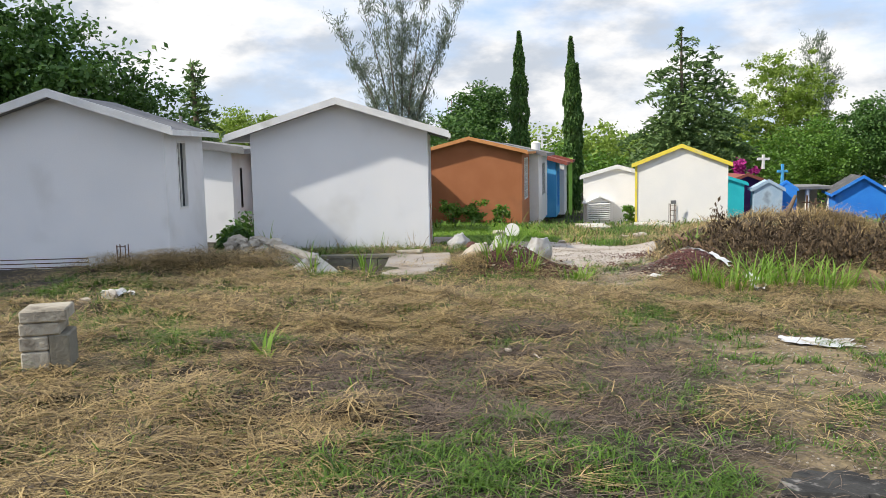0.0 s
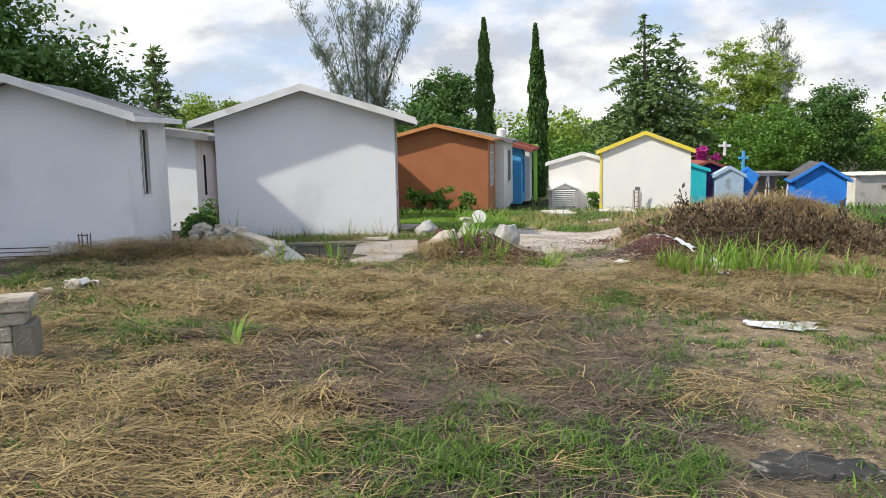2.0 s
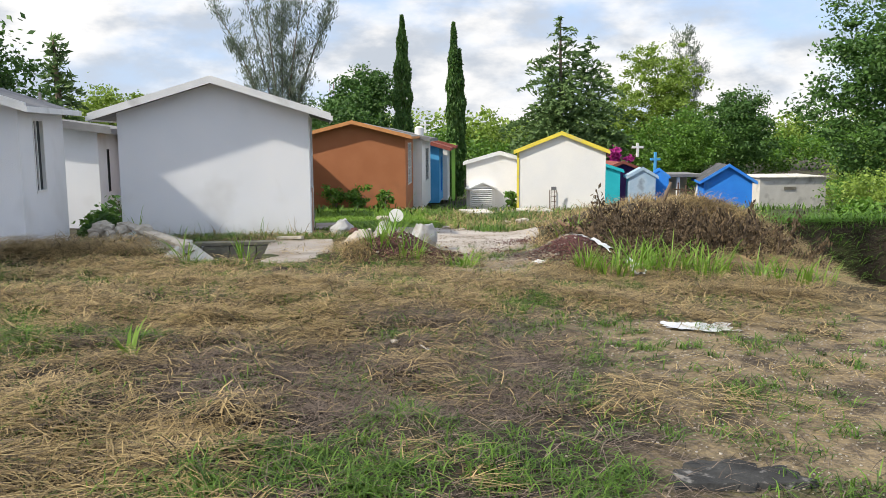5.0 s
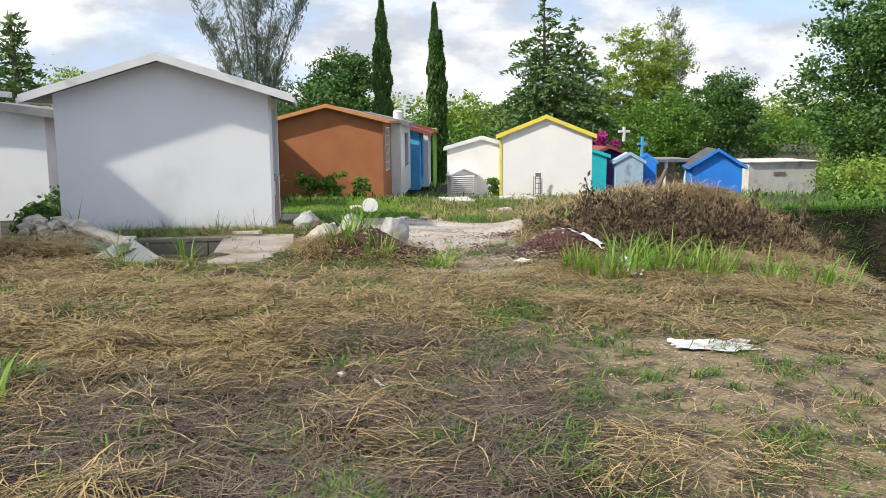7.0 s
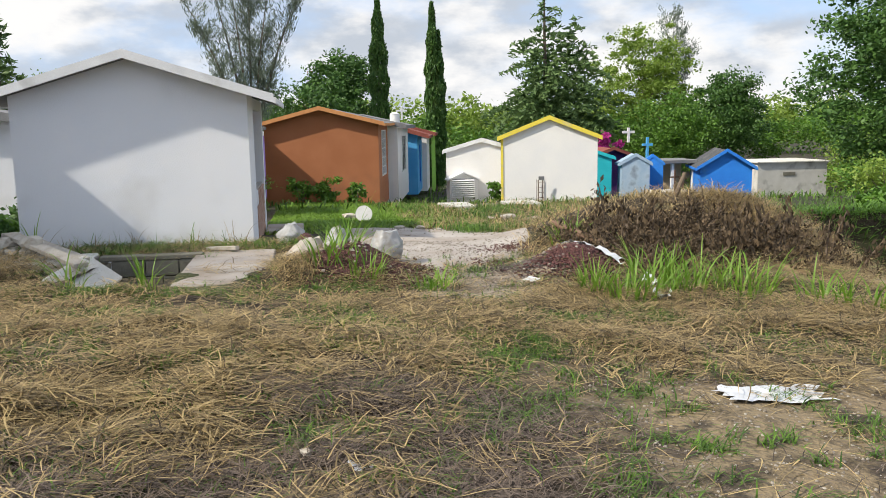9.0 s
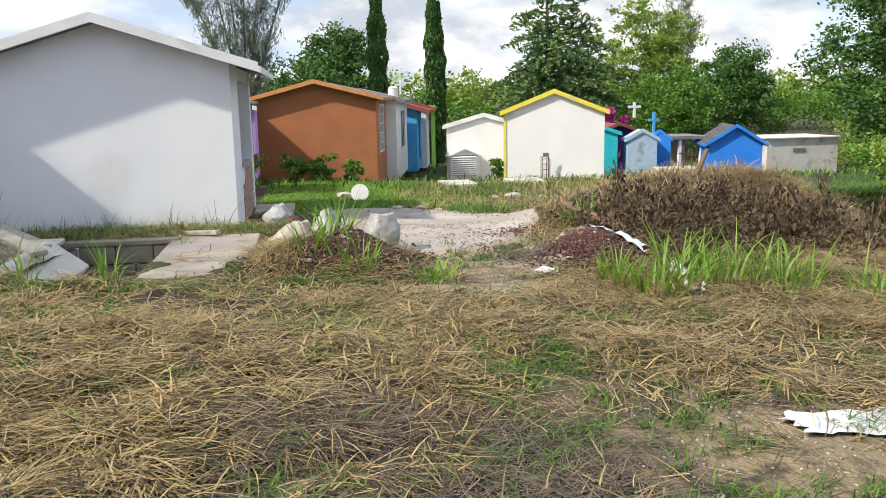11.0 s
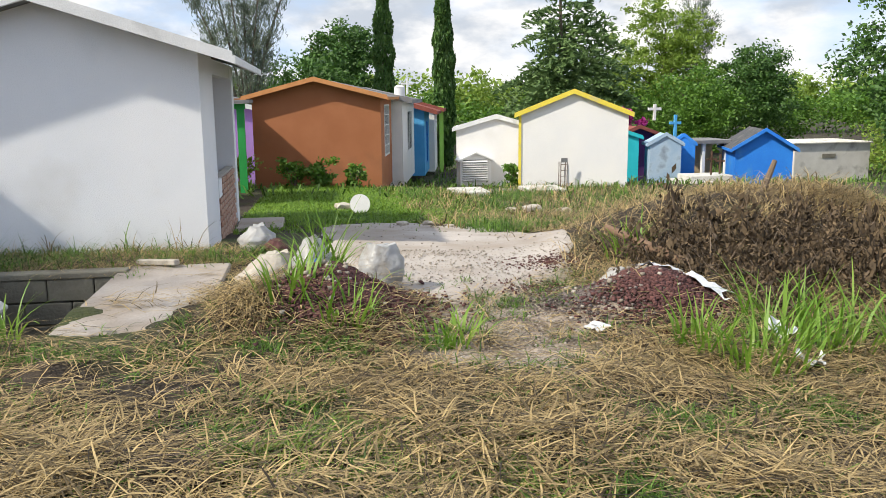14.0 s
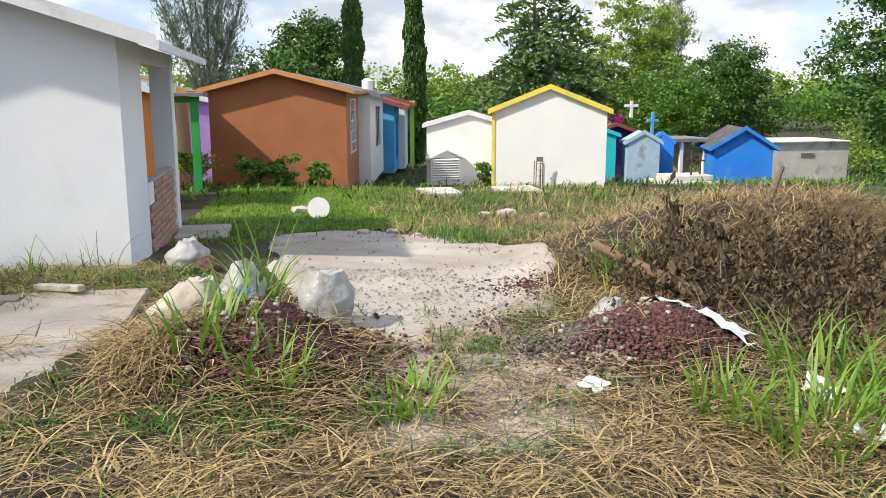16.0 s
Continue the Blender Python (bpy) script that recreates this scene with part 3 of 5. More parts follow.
def trunk_mesh(x, y, zb, zt, r, lean=(0, 0), forks=4, spread=1.5, seed=0):
    bm = bmesh.new()
    rd = random.Random(seed)
    pts = [(x + lean[0] * t + 0.08 * math.sin(5 * t + seed), y + lean[1] * t, zb + (zt - zb) * t) for t in (0, 0.25, 0.5, 0.75, 1)]
    tube(bm, pts, [r * 1.25, r, r * 0.8, r * 0.55, r * 0.2])
    for k in range(forks):
        t = 0.35 + 0.5 * k / max(forks, 1)
        a = k * 2.4 + seed
        p = Vector((x + lean[0] * t, y + lean[1] * t, zb + (zt - zb) * t))
        d = Vector((math.cos(a), math.sin(a), 0.7 + 0.4 * rd.random())) * spread * (1.1 - 0.4 * t)
        tube(bm, [p, p + d * 0.5 + Vector((0, 0, 0.1)), p + d], [r * 0.45, r * 0.3, r * 0.08], 5)
    return bm


def clumps_in(cx, cy, cz, rx, ry, rz, n, per, spread, size, slim=0.55, squash=1.0):
    d = rng.normal(size=(n, 3))
    d /= np.linalg.norm(d, axis=1, keepdims=True)
    rad = rng.random((n, 1)) ** 0.45 * (0.8 + 0.4 * rng.random((n, 1)))
    c = np.array([cx, cy, cz]) + d * rad * np.array([rx, ry, rz])
    sp = spread * (0.5 + rng.random((n, 1, 1)))
    p = c[:, None, :] + rng.normal(size=(n, per, 3)) * sp * np.array([1, 1, 0.6 * squash])
    return leaves(p.reshape(-1, 3), size, 0.3, slim)


def broadleaf(name, label, x, y, zb, zt, rx, rz, leaf, n=60, per=170, size=0.28, r=0.22, spread=0.55, seed=0):
    t = thing(name, (x, y, zb), label, "tree")
    part("trunk", trunk_mesh(x, y, zb - 0.2, zt - rz * 0.5, r, (0.3, 0.1), 5, rx * 0.6, seed), M_BARK, t)
    v, f = clumps_in(x, y, zt - rz, rx, rx, rz, int(n * 2.4), int(per * 0.75), spread * 0.62, size * 0.70)
    raw("crown", v, f, leaf, t)
    return t


def conifer(name, label, x, y, zb, zt, r, leaf, levels=26, size=0.3, tops=((0, 0, 1.0),), bare=0.06, droop=0.18, per=46, gap=0.15):
    t = thing(name, (x, y, zb), label, "tree")
    part("trunk", trunk_mesh(x, y, zb - 0.2, zt - 0.3, 0.2, (0, 0), 0), M_BARK, t)
    cs, ds = [], []
    for ox, oy, hf in tops:
        top = zb + (zt - zb) * hf
        for k in range(levels):
            u = bare + (1 - bare) * k / levels
            z = zb + (top - zb) * u
            rr = r * hf * ((1 - u) ** 0.8) * (0.85 + 0.3 * rng.random()) + 0.12
            nb = max(4, int(9 * (1 - u) + 4))
            for b in range(nb):
                if rng.random() < gap:
                    continue
                a = rng.random() * 2 * math.pi
                L = rr * (0.65 + 0.5 * rng.random())
                m = max(6, int(per * L / r))
                q = rng.random(m) ** 0.7
                px = x + ox * (0.35 + 0.65 * u) + math.cos(a) * L * q + rng.normal(size=m) * 0.09
                py = y + oy + math.sin(a) * L * q + rng.normal(size=m) * 0.09
                pz = z + L * (0.25 * q - droop * 2.2 * q * q) + rng.normal(size=m) * 0.07
                cs.append(np.stack([px, py, pz], -1))
                ds.append(np.tile([[math.cos(a), math.sin(a), 0.1]], (m, 1)) + rng.normal(size=(m, 3)) * 0.5)
    v, f = leaves(np.concatenate(cs), size, 0.1, 0.32, np.concatenate(ds))
    raw("crown", v, f, leaf, t)
    return t


def cypress(name, label, x, y, zb, zt, r, n=9000, twin=None):
    t = thing(name, (x, y, zb), label, "tree")
    part("trunk", trunk_mesh(x, y, zb - 0.2, zt - 0.5, 0.14, (0, 0), 0), M_BARK, t)
    cols = [(x, zt, r, n)] + ([twin] if twin else [])
    cs = []
    for cx, top, cr, m in cols:
        u = rng.random(m) ** 0.85
        rr = cr * np.minimum(1, (1 - u) * 2.6 + 0.05) ** 0.75 * np.minimum(1, 0.55 + u * 3) * (0.75 + 0.35 * rng.random(m)) * (1 + 0.16 * np.sin(u * 40 + cx))
        a = rng.random(m) * 2 * math.pi
        cs.append(np.stack([cx + np.cos(a) * rr, y + np.sin(a) * rr, zb + 0.1 + (top - zb) * u], -1))
    c = np.concatenate(cs)
    v, f = leaves(c, 0.26, 0.0, 0.35, np.tile([[0, 0, 1.0]], (len(c), 1)))
    raw("crown", v, f, M_LEAF_DARK, t)
    return t


def casuarina(name, label, x, y, zb, limbs, leaf, r=0.2, size=0.30, per=170, seed=3):
    """A feathery tree: limbs fan upwards and carry sparse needle sprays. limbs: (dx, dy, height)."""
    t = thing(name, (x, y, zb), label, "tree")
    rd = random.Random(seed)
    bm = bmesh.new()
    tube(bm, [(x, y, zb - 0.2), (x + 0.1, y, zb + 2.5)], [r * 1.2, r])
    cs, ds = [], []
    for dx, dy, h in limbs:
        p0, p2 = Vector((x + 0.05, y, zb + 2.0)), Vector((x + dx, y + dy, zb + h))
        p1 = (p0 + p2) / 2 + Vector((-0.12 * dx, 0, 0.08 * h))
        pts = [p0 * (1 - s) ** 2 + p1 * 2 * s * (1 - s) + p2 * s * s for s in (0, 0.25, 0.5, 0.75, 1)]
        tube(bm, pts, [r * 0.4, r * 0.3, r * 0.2, r * 0.1, 0.012], 5)
        for k in range(48):
            s = 0.12 + 0.88 * rd.random()
            b = p0 * (1 - s) ** 2 + p1 * 2 * s * (1 - s) + p2 * s * s
            a = rd.random() * 2 * math.pi
            L = (1.7 - 1.0 * s) * (0.5 + 0.7 * rd.random())
            q = rng.random(per // 5) ** 0.8
            w = np.stack([b.x + math.cos(a) * L * 0.85 * q, b.y + math.sin(a) * L * 0.85 * q, b.z + L * (1.15 * q - 0.1 * q * q)], -1) + rng.normal(size=(len(q), 3)) * 0.13
            cs.append(w)
            ds.append(np.tile([[math.cos(a) * 0.5, math.sin(a) * 0.5, 0.8]], (len(q), 1)))
    part("trunk", bm, M_BARK, t)
    v, f = leaves(np.concatenate(cs), size, 0.0, 0.13, np.concatenate(ds))
    raw("crown", v, f, leaf, t)
    return t


casuarina("casuarina_tree", "tall feathery grey-green casuarina with forked top", -2.3, 48, -2.2, [(-3.6, 0, 11.0), (-2.2, 0.6, 12.6), (-1.0, -0.5, 13.8), (0.3, 0.4, 13.4), (1.6, -0.4, 12.4), (3.6, 0.5, 12.2), (2.6, 0.2, 10.0), (-2.6, 0.2, 8.6), (0.2, 0.1, 10.5), (1.0, 0.5, 8.5)], M_CASUARINA)
cypress("cypress_tree", "slender dark green pointed cypress", 4.75, 50, -2.2, 8.3, 0.50)
cypress("cypress_tree", "slender dark green cypress with twin tips", 7.2, 46, -2.0, 7.4, 0.36, twin=(7.52, 6.0, 0.30, 5000))
conifer("conifer_tree", "broad dark green conifer with two pointed tops", 15.9, 55, -2.4, 9.4, 6.0, M_NEEDLE, levels=34, size=0.42, per=75, tops=((0, 0, 1.0), (2.3, 0.6, 0.90), (-0.8, -1, 0.7)))
conifer("conifer_tree", "small pointed conifer behind the white houses", -9.92, 34, -1.5, 5.49, 1.7, M_NEEDLE, levels=24, size=0.34, per=50)
broadleaf("tree", "large dark leafy tree beside the cemetery", -14.4, 25.5, -1.0, 7.3, 4.1, 3.6, M_LEAF_DARK, 110, 190, 0.30, 0.3)
broadleaf("tree", "bright green bushy tree behind the white houses", -11.6, 29, -1.2, 4.6, 2.6, 2.4, M_LEAF_DARK, 70, 170, 0.24)
broadleaf("tree", "low green tree behind the roofs", -10.6, 46, -2, 4.1, 2.2, 1.8, M_LEAF_LIGHT, 40, 150, 0.26)
broadleaf("tree", "dark green tree behind the brown house", 1.6, 60, -2.4, 4.0, 4.4, 2.6, M_LEAF_DARK, 70, 170, 0.34)
broadleaf("tree", "round-topped green tree behind the cypress", 3.2, 63, -2.4, 6.6, 2.7, 2.6, M_LEAF_DARK, 46, 150, 0.34)
broadleaf("tree", "tall airy yellow-green tree", 26.3, 64, -2.8, 8.4, 3.8, 4.4, M_LEAF_LIGHT, 75, 130, 0.34, 0.25, 0.5)
casuarina("casuarina_tree", "thin feathery casuarina top above the woods", 29.6, 66, -2.8, [(-0.6, 0, 12.2), (0.2, 0.3, 12.9), (0.8, 0, 11.8), (1.8, 0.3, 10.0), (-1.4, 0, 10.0)], M_CASUARINA, per=200)
broadleaf("tree", "dense dark green tree beyond the pit", 28.6, 36.5, -2.6, 8.8, 5.4, 5.2, M_LEAF_DARK, 150, 200, 0.30, 0.3)
broadleaf("tree", "dense green shrub-like tree behind the blue tombs", 23.2, 52, -2.8, 2.8, 2.6, 2.4, M_LEAF, 60, 170, 0.26)
broadleaf("tree", "dense green tree behind the concrete tomb", 29.0, 56, -2.8, 4.3, 2.6, 2.7, M_LEAF_DARK, 75, 170, 0.28)
broadleaf("tree", "yellow-green shrub beyond the pit", 30.5, 43, -2.7, 0.2, 2.6, 1.4, M_LEAF_LIGHT, 40, 150, 0.2)
broadleaf("tree", "leafy tree standing near the white house", -13.4, 9.8, 0.0, 10.4, 3.2, 2.8, M_LEAF_DARK, 36, 130, 0.40, 0.3)


def far_woods():
    vs, fs, k = [], [], 0
    for i in range(95):
        x = -60 + 2.4 * i * (1.0 if i < 80 else 1.1) - 0.0
        y = 84 + 18 * rng.random() + 0.15 * abs(x - 10)
        top = 2.3 + 2.2 * rng.random()
        v, f = clumps_in(x, y, top - 2.6, 3.2, 3.0, 2.6, 18, 60, 0.8, 0.50)
        vs.append(v), fs.append(f + k)
        k += len(v)
    tagged(raw("woods", np.concatenate(vs), np.concatenate(fs), M_LEAF_LIGHT), "distant yellow-green woodland behind the cemetery", "woods", kind="stuff")
    vs, fs, k = [], [], 0
    for i in range(46):
        x = -40 + 2.1 * i
        y = 62 + 12 * rng.random()
        top = 0.4 + 1.7 * rng.random() + (0.8 if x > 18 else 0)
        v, f = clumps_in(x, y, top - 1.6, 2.0, 2.0, 1.7, 16, 90, 0.6, 0.30)
        vs.append(v), fs.append(f + k)
        k += len(v)
    tagged(raw("hedge", np.concatenate(vs), np.concatenate(fs), M_LEAF), "bushy green undergrowth behind the tombs", "bushes", kind="stuff")


far_woods()

# ---- porch of the second white house ----
ph, pt = PORCH
part("post", box(bmesh.new(), (-0.49, 18.12, -0.55), (-0.23, 18.42, 1.92)), M_WHITE, ph, "white rendered porch post")
part("beam", box(bmesh.new(), (-0.38, 15.905, 1.74), (-0.242, 18.115, 1.92)), M_WHITE, ph)
para = part("parapet", box(bmesh.new(), (-0.36, 15.905, -0.55), (-0.265, 18.115, 0.475)), M_MORTAR, ph, "low brick parapet, partly unrendered")
part("skim", box(bmesh.new(), (-0.262, 15.905, 0.25), (-0.235, 16.25, 0.475)), M_WHITE, para)

# ---- crosses and fittings on the tombs ----


def cross(x, y, zb, h, w, t, material, label, at=0.62):
    """A Latin cross of two bars on a small foot."""
    c = thing("cross", (x, y, zb), label, "cross")
    part("upright", box(bmesh.new(), (x - t, y - t, zb), (x + t, y + t, zb + h), bevel=0.006), material, c)
    for s in (-1, 1):
        a, b = sorted((x + s * t, x + s * w))
        part("arm", box(bmesh.new(), (a, y - t * 0.9, zb + h * at), (b, y + t * 0.9, zb + h * at + 2 * t), bevel=0.005), material, c)
    return c


cross(14.85, 38.2, 0.42, 0.66, 0.28, 0.055, M_METAL_WHITE, "white cross above the purple tomb roof")
cross(15.5, 37.6, -2.3, 2.95, 0.24, 0.055, M_SKYBLUE, "tall blue cross behind the blue tombs", 0.87)
cross(4.45, 36.6, 1.58, 0.55, 0.22, 0.035, M_METAL_WHITE, "thin white cross on the chapel roof")
cross(-6.4, 20.6, 1.95, 0.60, 0.15, 0.03, M_ROOF, "small grey cement cross on a roof ridge")
cross(13.25, 29.9, -1.05, 0.75, 0.18, 0.025, M_RUST, "rusty iron cross on a grey tomb")
cross(13.7, 30.2, -1.05, 0.62, 0.15, 0.025, M_RUST, "small dark iron cross on a grey tomb")

tank = thing("water_tank", (3.95, 34.6, 1.5), "small white plastic water tank on a roof", "water tank")
bm = bmesh.new()
bmesh.ops.create_cone(bm, cap_ends=True, segments=20, radius1=0.19, radius2=0.19, depth=0.34, matrix=Matrix.Translation((3.95, 34.6, 1.63)))
part("body", bm, M_METAL_WHITE, tank)
bm = bmesh.new()
bmesh.ops.create_cone(bm, cap_ends=True, segments=20, radius1=0.20, radius2=0.08, depth=0.08, matrix=Matrix.Translation((3.95, 34.6, 1.842)))
part("lid", bm, M_METAL_WHITE, tank)

# low grey tomb before the blue ones
gt = thing("grave", (13.1, 30.2, -1.7), "low grey cement grave with stepped top", "grave")
part("base", box(bmesh.new(), (12.2, 29.5, -1.9), (14.0, 30.9, -1.22), bevel=0.02), M_CONC, gt)
part("top", box(bmesh.new(), (12.5, 29.7, -1.218), (13.9, 30.7, -1.05), bevel=0.02), M_CONC, gt)

# small white porch tomb
wt = thing("tomb_house", (15.75, 36.2, -2.3), "small white open-fronted tomb with grey slab roof", "tomb house")
part("roof", box(bmesh.new(), (15.1, 35.5, -0.42), (16.9, 37.4, -0.28), bevel=0.01), M_ROOF, wt)
for x in (15.2, 15.75, 16.7):
    part("post", box(bmesh.new(), (x, 35.6, -2.4), (x + 0.12, 35.75, -0.424)), M_WHITE2, wt)
part("wall", box(bmesh.new(), (15.15, 37.0, -2.4), (16.85, 37.15, -0.424)), M_BEIGE, wt)

# raw concrete tomb
ct = thing("tomb_house", (22.5, 38.5, -2.7), "raw grey concrete tomb with a flat corrugated roof", "tomb house")
cw = part("wall", box(bmesh.new(), (20.8, 37.5, -3.0), (24.25, 40.0, -0.62)), M_CONC, ct)
part("vent", box(bmesh.new(), (22.05, 37.47, -1.22), (22.65, 37.498, -1.06)), M_CONC_DARK, cw, "dark vent block")
wave = [(20.7 + 0.075 * k, -0.585 + 0.028 * (k % 2)) for k in range(49)]
bm = prism(bmesh.new(), [(20.7, -0.616), (24.3, -0.616)] + wave[::-1], 37.38, 40.1)
part("roof", bm, M_CONC, ct, "grey corrugated sheet")

# louvred white niche beside the low white house
lt = thing("niche", (5.93, 31.1, -1.2), "small white gabled niche with louvre slats", "niche")
bm = prism(bmesh.new(), [(5.44, -1.3), (6.43, -1.3), (6.43, -0.52), (5.93, -0.30), (5.44, -0.52)], 31.0, 31.55)
part("body", bm, M_WHITE2, lt)
bm = prism(bmesh.new(), [(5.36, -0.55), (5.93, -0.295), (6.51, -0.55), (6.51, -0.50), (5.93, -0.245), (5.36, -0.50)], 30.93, 31.58)
part("roof", bm, M_FASCIA, lt)
for k in range(9):
    z = -1.12 + k * 0.072
    part("slat", box(bmesh.new(), (5.5, -0.04, -0.012), (6.3, 0.03, 0.012), Matrix.Translation((0, 30.965, z)) @ Matrix.Rotation(0.6, 4, "X")), M_METAL_WHITE, lt)
    part("gap", box(bmesh.new(), (5.52, 30.992, z + 0.018), (6.28, 30.998, z + 0.052)), M_ROOF, lt)

# posts of the porches
for x, y, zt, m, lab in ((-0.85, 27.0, 1.2, M_GREEN, "bright green porch post"), (6.95, 44.6, 0.9, M_LIME, "lime green porch post")):
    p = thing("porch_post", (x, y, gz(x, y)), lab, "post")
    part("shaft", box(bmesh.new(), (x - 0.09, y - 0.09, gz(x, y) - 0.1), (x + 0.09, y + 0.09, zt)), m, p)
    part("beam", box(bmesh.new(), (x - 1.9, y - 0.08, zt + 0.003), (x + 0.12, y + 0.08, zt + 0.14)), m, p)
roof2 = thing("porch_roof", (-1.8, 27.3, 1.36), "grey cement porch roof on green beams", "roof")
part("slab", box(bmesh.new(), (-3.2, 26.7, 1.345), (-0.6, 28.0, 1.43), bevel=0.01), M_ROOF, roof2)

# painted graves beside the low white house
for x, y, w, d, z0, z1, m, lab in ((7.9, 37.5, 0.5, 0.8, -1.7, -0.3, M_LIME, "lime green painted grave behind the white house"),):
    g = thing("grave", (x, y, z0), lab, "grave")
    part("body", box(bmesh.new(), (x - w / 2, y - d / 2, z0), (x + w / 2, y + d / 2, z1 - 0.1), bevel=0.02), m, g)
    part("cap", box(bmesh.new(), (x - w / 2 - 0.04, y - d / 2 - 0.04, z1 - 0.098), (x + w / 2 + 0.04, y + d / 2 + 0.04, z1), bevel=0.02), M_WHITE2, g)

# rebar cage with a plate in front of the yellow-edged house
rb = thing("rebar_cage", (7.75, 27.7, -1.0), "thin rusty rebar cage with a dark plate", "rebar")
for dx, dy in ((-0.09, -0.09), (0.09, -0.09), (-0.09, 0.09), (0.09, 0.09)):
    part("bar", tube(bmesh.new(), [(7.75 + dx, 27.7 + dy, -1.15), (7.75 + dx, 27.7 + dy, -0.35)], [0.012, 0.012], 5), M_RUST, rb)
for k in range(4):
    z = -0.9 + 0.16 * k
    part("tie", tube(bmesh.new(), [(7.66, 27.6, z), (7.84, 27.6, z)], [0.008, 0.008], 5), M_RUST, rb)
part("plate", box(bmesh.new(), (7.66, 27.58, -0.36), (7.84, 27.6, -0.24)), M_ROOF, rb)

rb = thing("rebar_cage", (-4.65, 11.9, 0.1), "short rusty rebar stub cage standing in the straw", "rebar")
zc = gz(-4.65, 11.9)
for dx, dy in ((-0.06, -0.06), (0.06, -0.06), (-0.06, 0.06), (0.06, 0.06)):
    part("bar", tube(bmesh.new(), [(-4.65 + dx, 11.9 + dy, zc - 0.1), (-4.65 + dx, 11.9 + dy, zc + 0.3)], [0.008, 0.008], 5), M_RUST, rb)
for z in (0.12, 0.27):
    part("tie", box(bmesh.new(), (-4.72, 11.83, zc + z), (-4.58, 11.842, zc + z + 0.012)), M_RUST, rb)

wf = thing("rebar_bundle", (-5.9, 11.7, 0.0), "long rebar armature lying along the white wall", "rebar")
for k in range(3):
    part("bar", tube(bmesh.new(), [(-8.2, 11.85, gz(-8.2, 11.85) + 0.06 + 0.06 * k), (-5.2, 12.0, gz(-5.2, 12.0) + 0.04 + 0.06 * k)], [0.008, 0.008], 5), M_RUST, wf)

# radio mast far away
mast = thing("radio_mast", (1.5, 130, -2.5), "thin red and white lattice mast far away", "mast")
for dx in (-0.4, 0.4):
    part("leg", tube(bmesh.new(), [(1.5 + dx, 130, -3), (1.5 + dx * 0.7, 130, 9.2)], [0.07, 0.05], 5), M_REDROOF, mast)
for k in range(6):
    part("brace", tube(bmesh.new(), [(1.1, 130, 1 + k * 1.1), (1.9, 130, 1.6 + k * 1.1)], [0.04, 0.04], 4), M_METAL_WHITE, mast)

# ---- open grave, slabs and rubble ----
x0, x1, y0, y1 = GRAVE
gr = thing("grave", ((x0 + x1) / 2, (y0 + y1) / 2, -1.1), "open grave pit lined with weathered concrete blocks", "grave")
part("floor", box(bmesh.new(), (x0 - 0.1, y0 - 0.1, -1.3), (x1 + 0.1, y1 + 0.1, -1.15)), M_SOIL, gr)
ZT = -0.10
for i in range(5):
    zz = ZT - 0.21 * (i + 1)
    off = 0.2 * (i % 2)
    yy = y0 - off
    while yy < y1:
        a, b = max(yy, y0), min(yy + 0.39, y1)
        if b - a > 0.05:
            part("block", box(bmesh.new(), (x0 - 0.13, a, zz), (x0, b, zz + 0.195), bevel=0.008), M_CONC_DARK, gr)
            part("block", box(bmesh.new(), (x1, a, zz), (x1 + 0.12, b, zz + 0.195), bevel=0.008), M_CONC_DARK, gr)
        yy += 0.4
    xx = x0 - off
    while xx < x1:
        a, b = max(xx, x0), min(xx + 0.39, x1)
        if b - a > 0.05:
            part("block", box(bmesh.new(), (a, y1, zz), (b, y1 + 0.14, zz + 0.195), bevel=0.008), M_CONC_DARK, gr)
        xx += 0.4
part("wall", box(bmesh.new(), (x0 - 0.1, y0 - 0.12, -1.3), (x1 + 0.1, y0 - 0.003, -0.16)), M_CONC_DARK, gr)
part("coping", box(bmesh.new(), (x0 - 0.14, y1 - 0.01, ZT - 0.01), (x1 + 0.1, y1 + 0.16, ZT + 0.05), bevel=0.01), M_CONC_DARK, gr)


def slab(label, lo, hi, turn, material=M_CONC):
    s = tagged(link("concrete_slab", box(bmesh.new(), lo, hi, turn, bevel=0.015), material), label, "slab")
    return s


slab("flat pale concrete grave slab beside the open pit", (-0.86, 11.12, -0.2), (0.12, 13.40, -0.07), None, M_PAD)
slab("tilted concrete slab leaning into the open pit", (-0.25, -0.8, -0.05), (0.25, 0.8, 0.04), Matrix.Translation((-1.86, 11.95, -0.12)) @ Matrix.Rotation(radians(38), 4, "Y"), M_CONC)
slab("flat concrete slab on the far side of the pit", (-2.9, 11.6, -0.15), (-2.02, 13.3, -0.02), None, M_CONC)
slab("pale concrete grave slab on the lawn", (4.3, 25.4, -1.0), (5.2, 26.6, -0.86), None, M_CONC)
slab("pale concrete grave slab beside an open grave", (6.2, 25.4, -1.0), (7.2, 26.6, -0.86), None, M_CONC)
slab("dark sunken concrete grave between two slabs", (5.3, 25.6, -1.05), (6.1, 26.7, -0.93), None, M_CONC_DARK)
slab("white mortar slab at the foot of the porch", (-0.2, 17.2, -0.45), (0.45, 18.2, -0.32), Matrix.Identity(4), M_PAD)


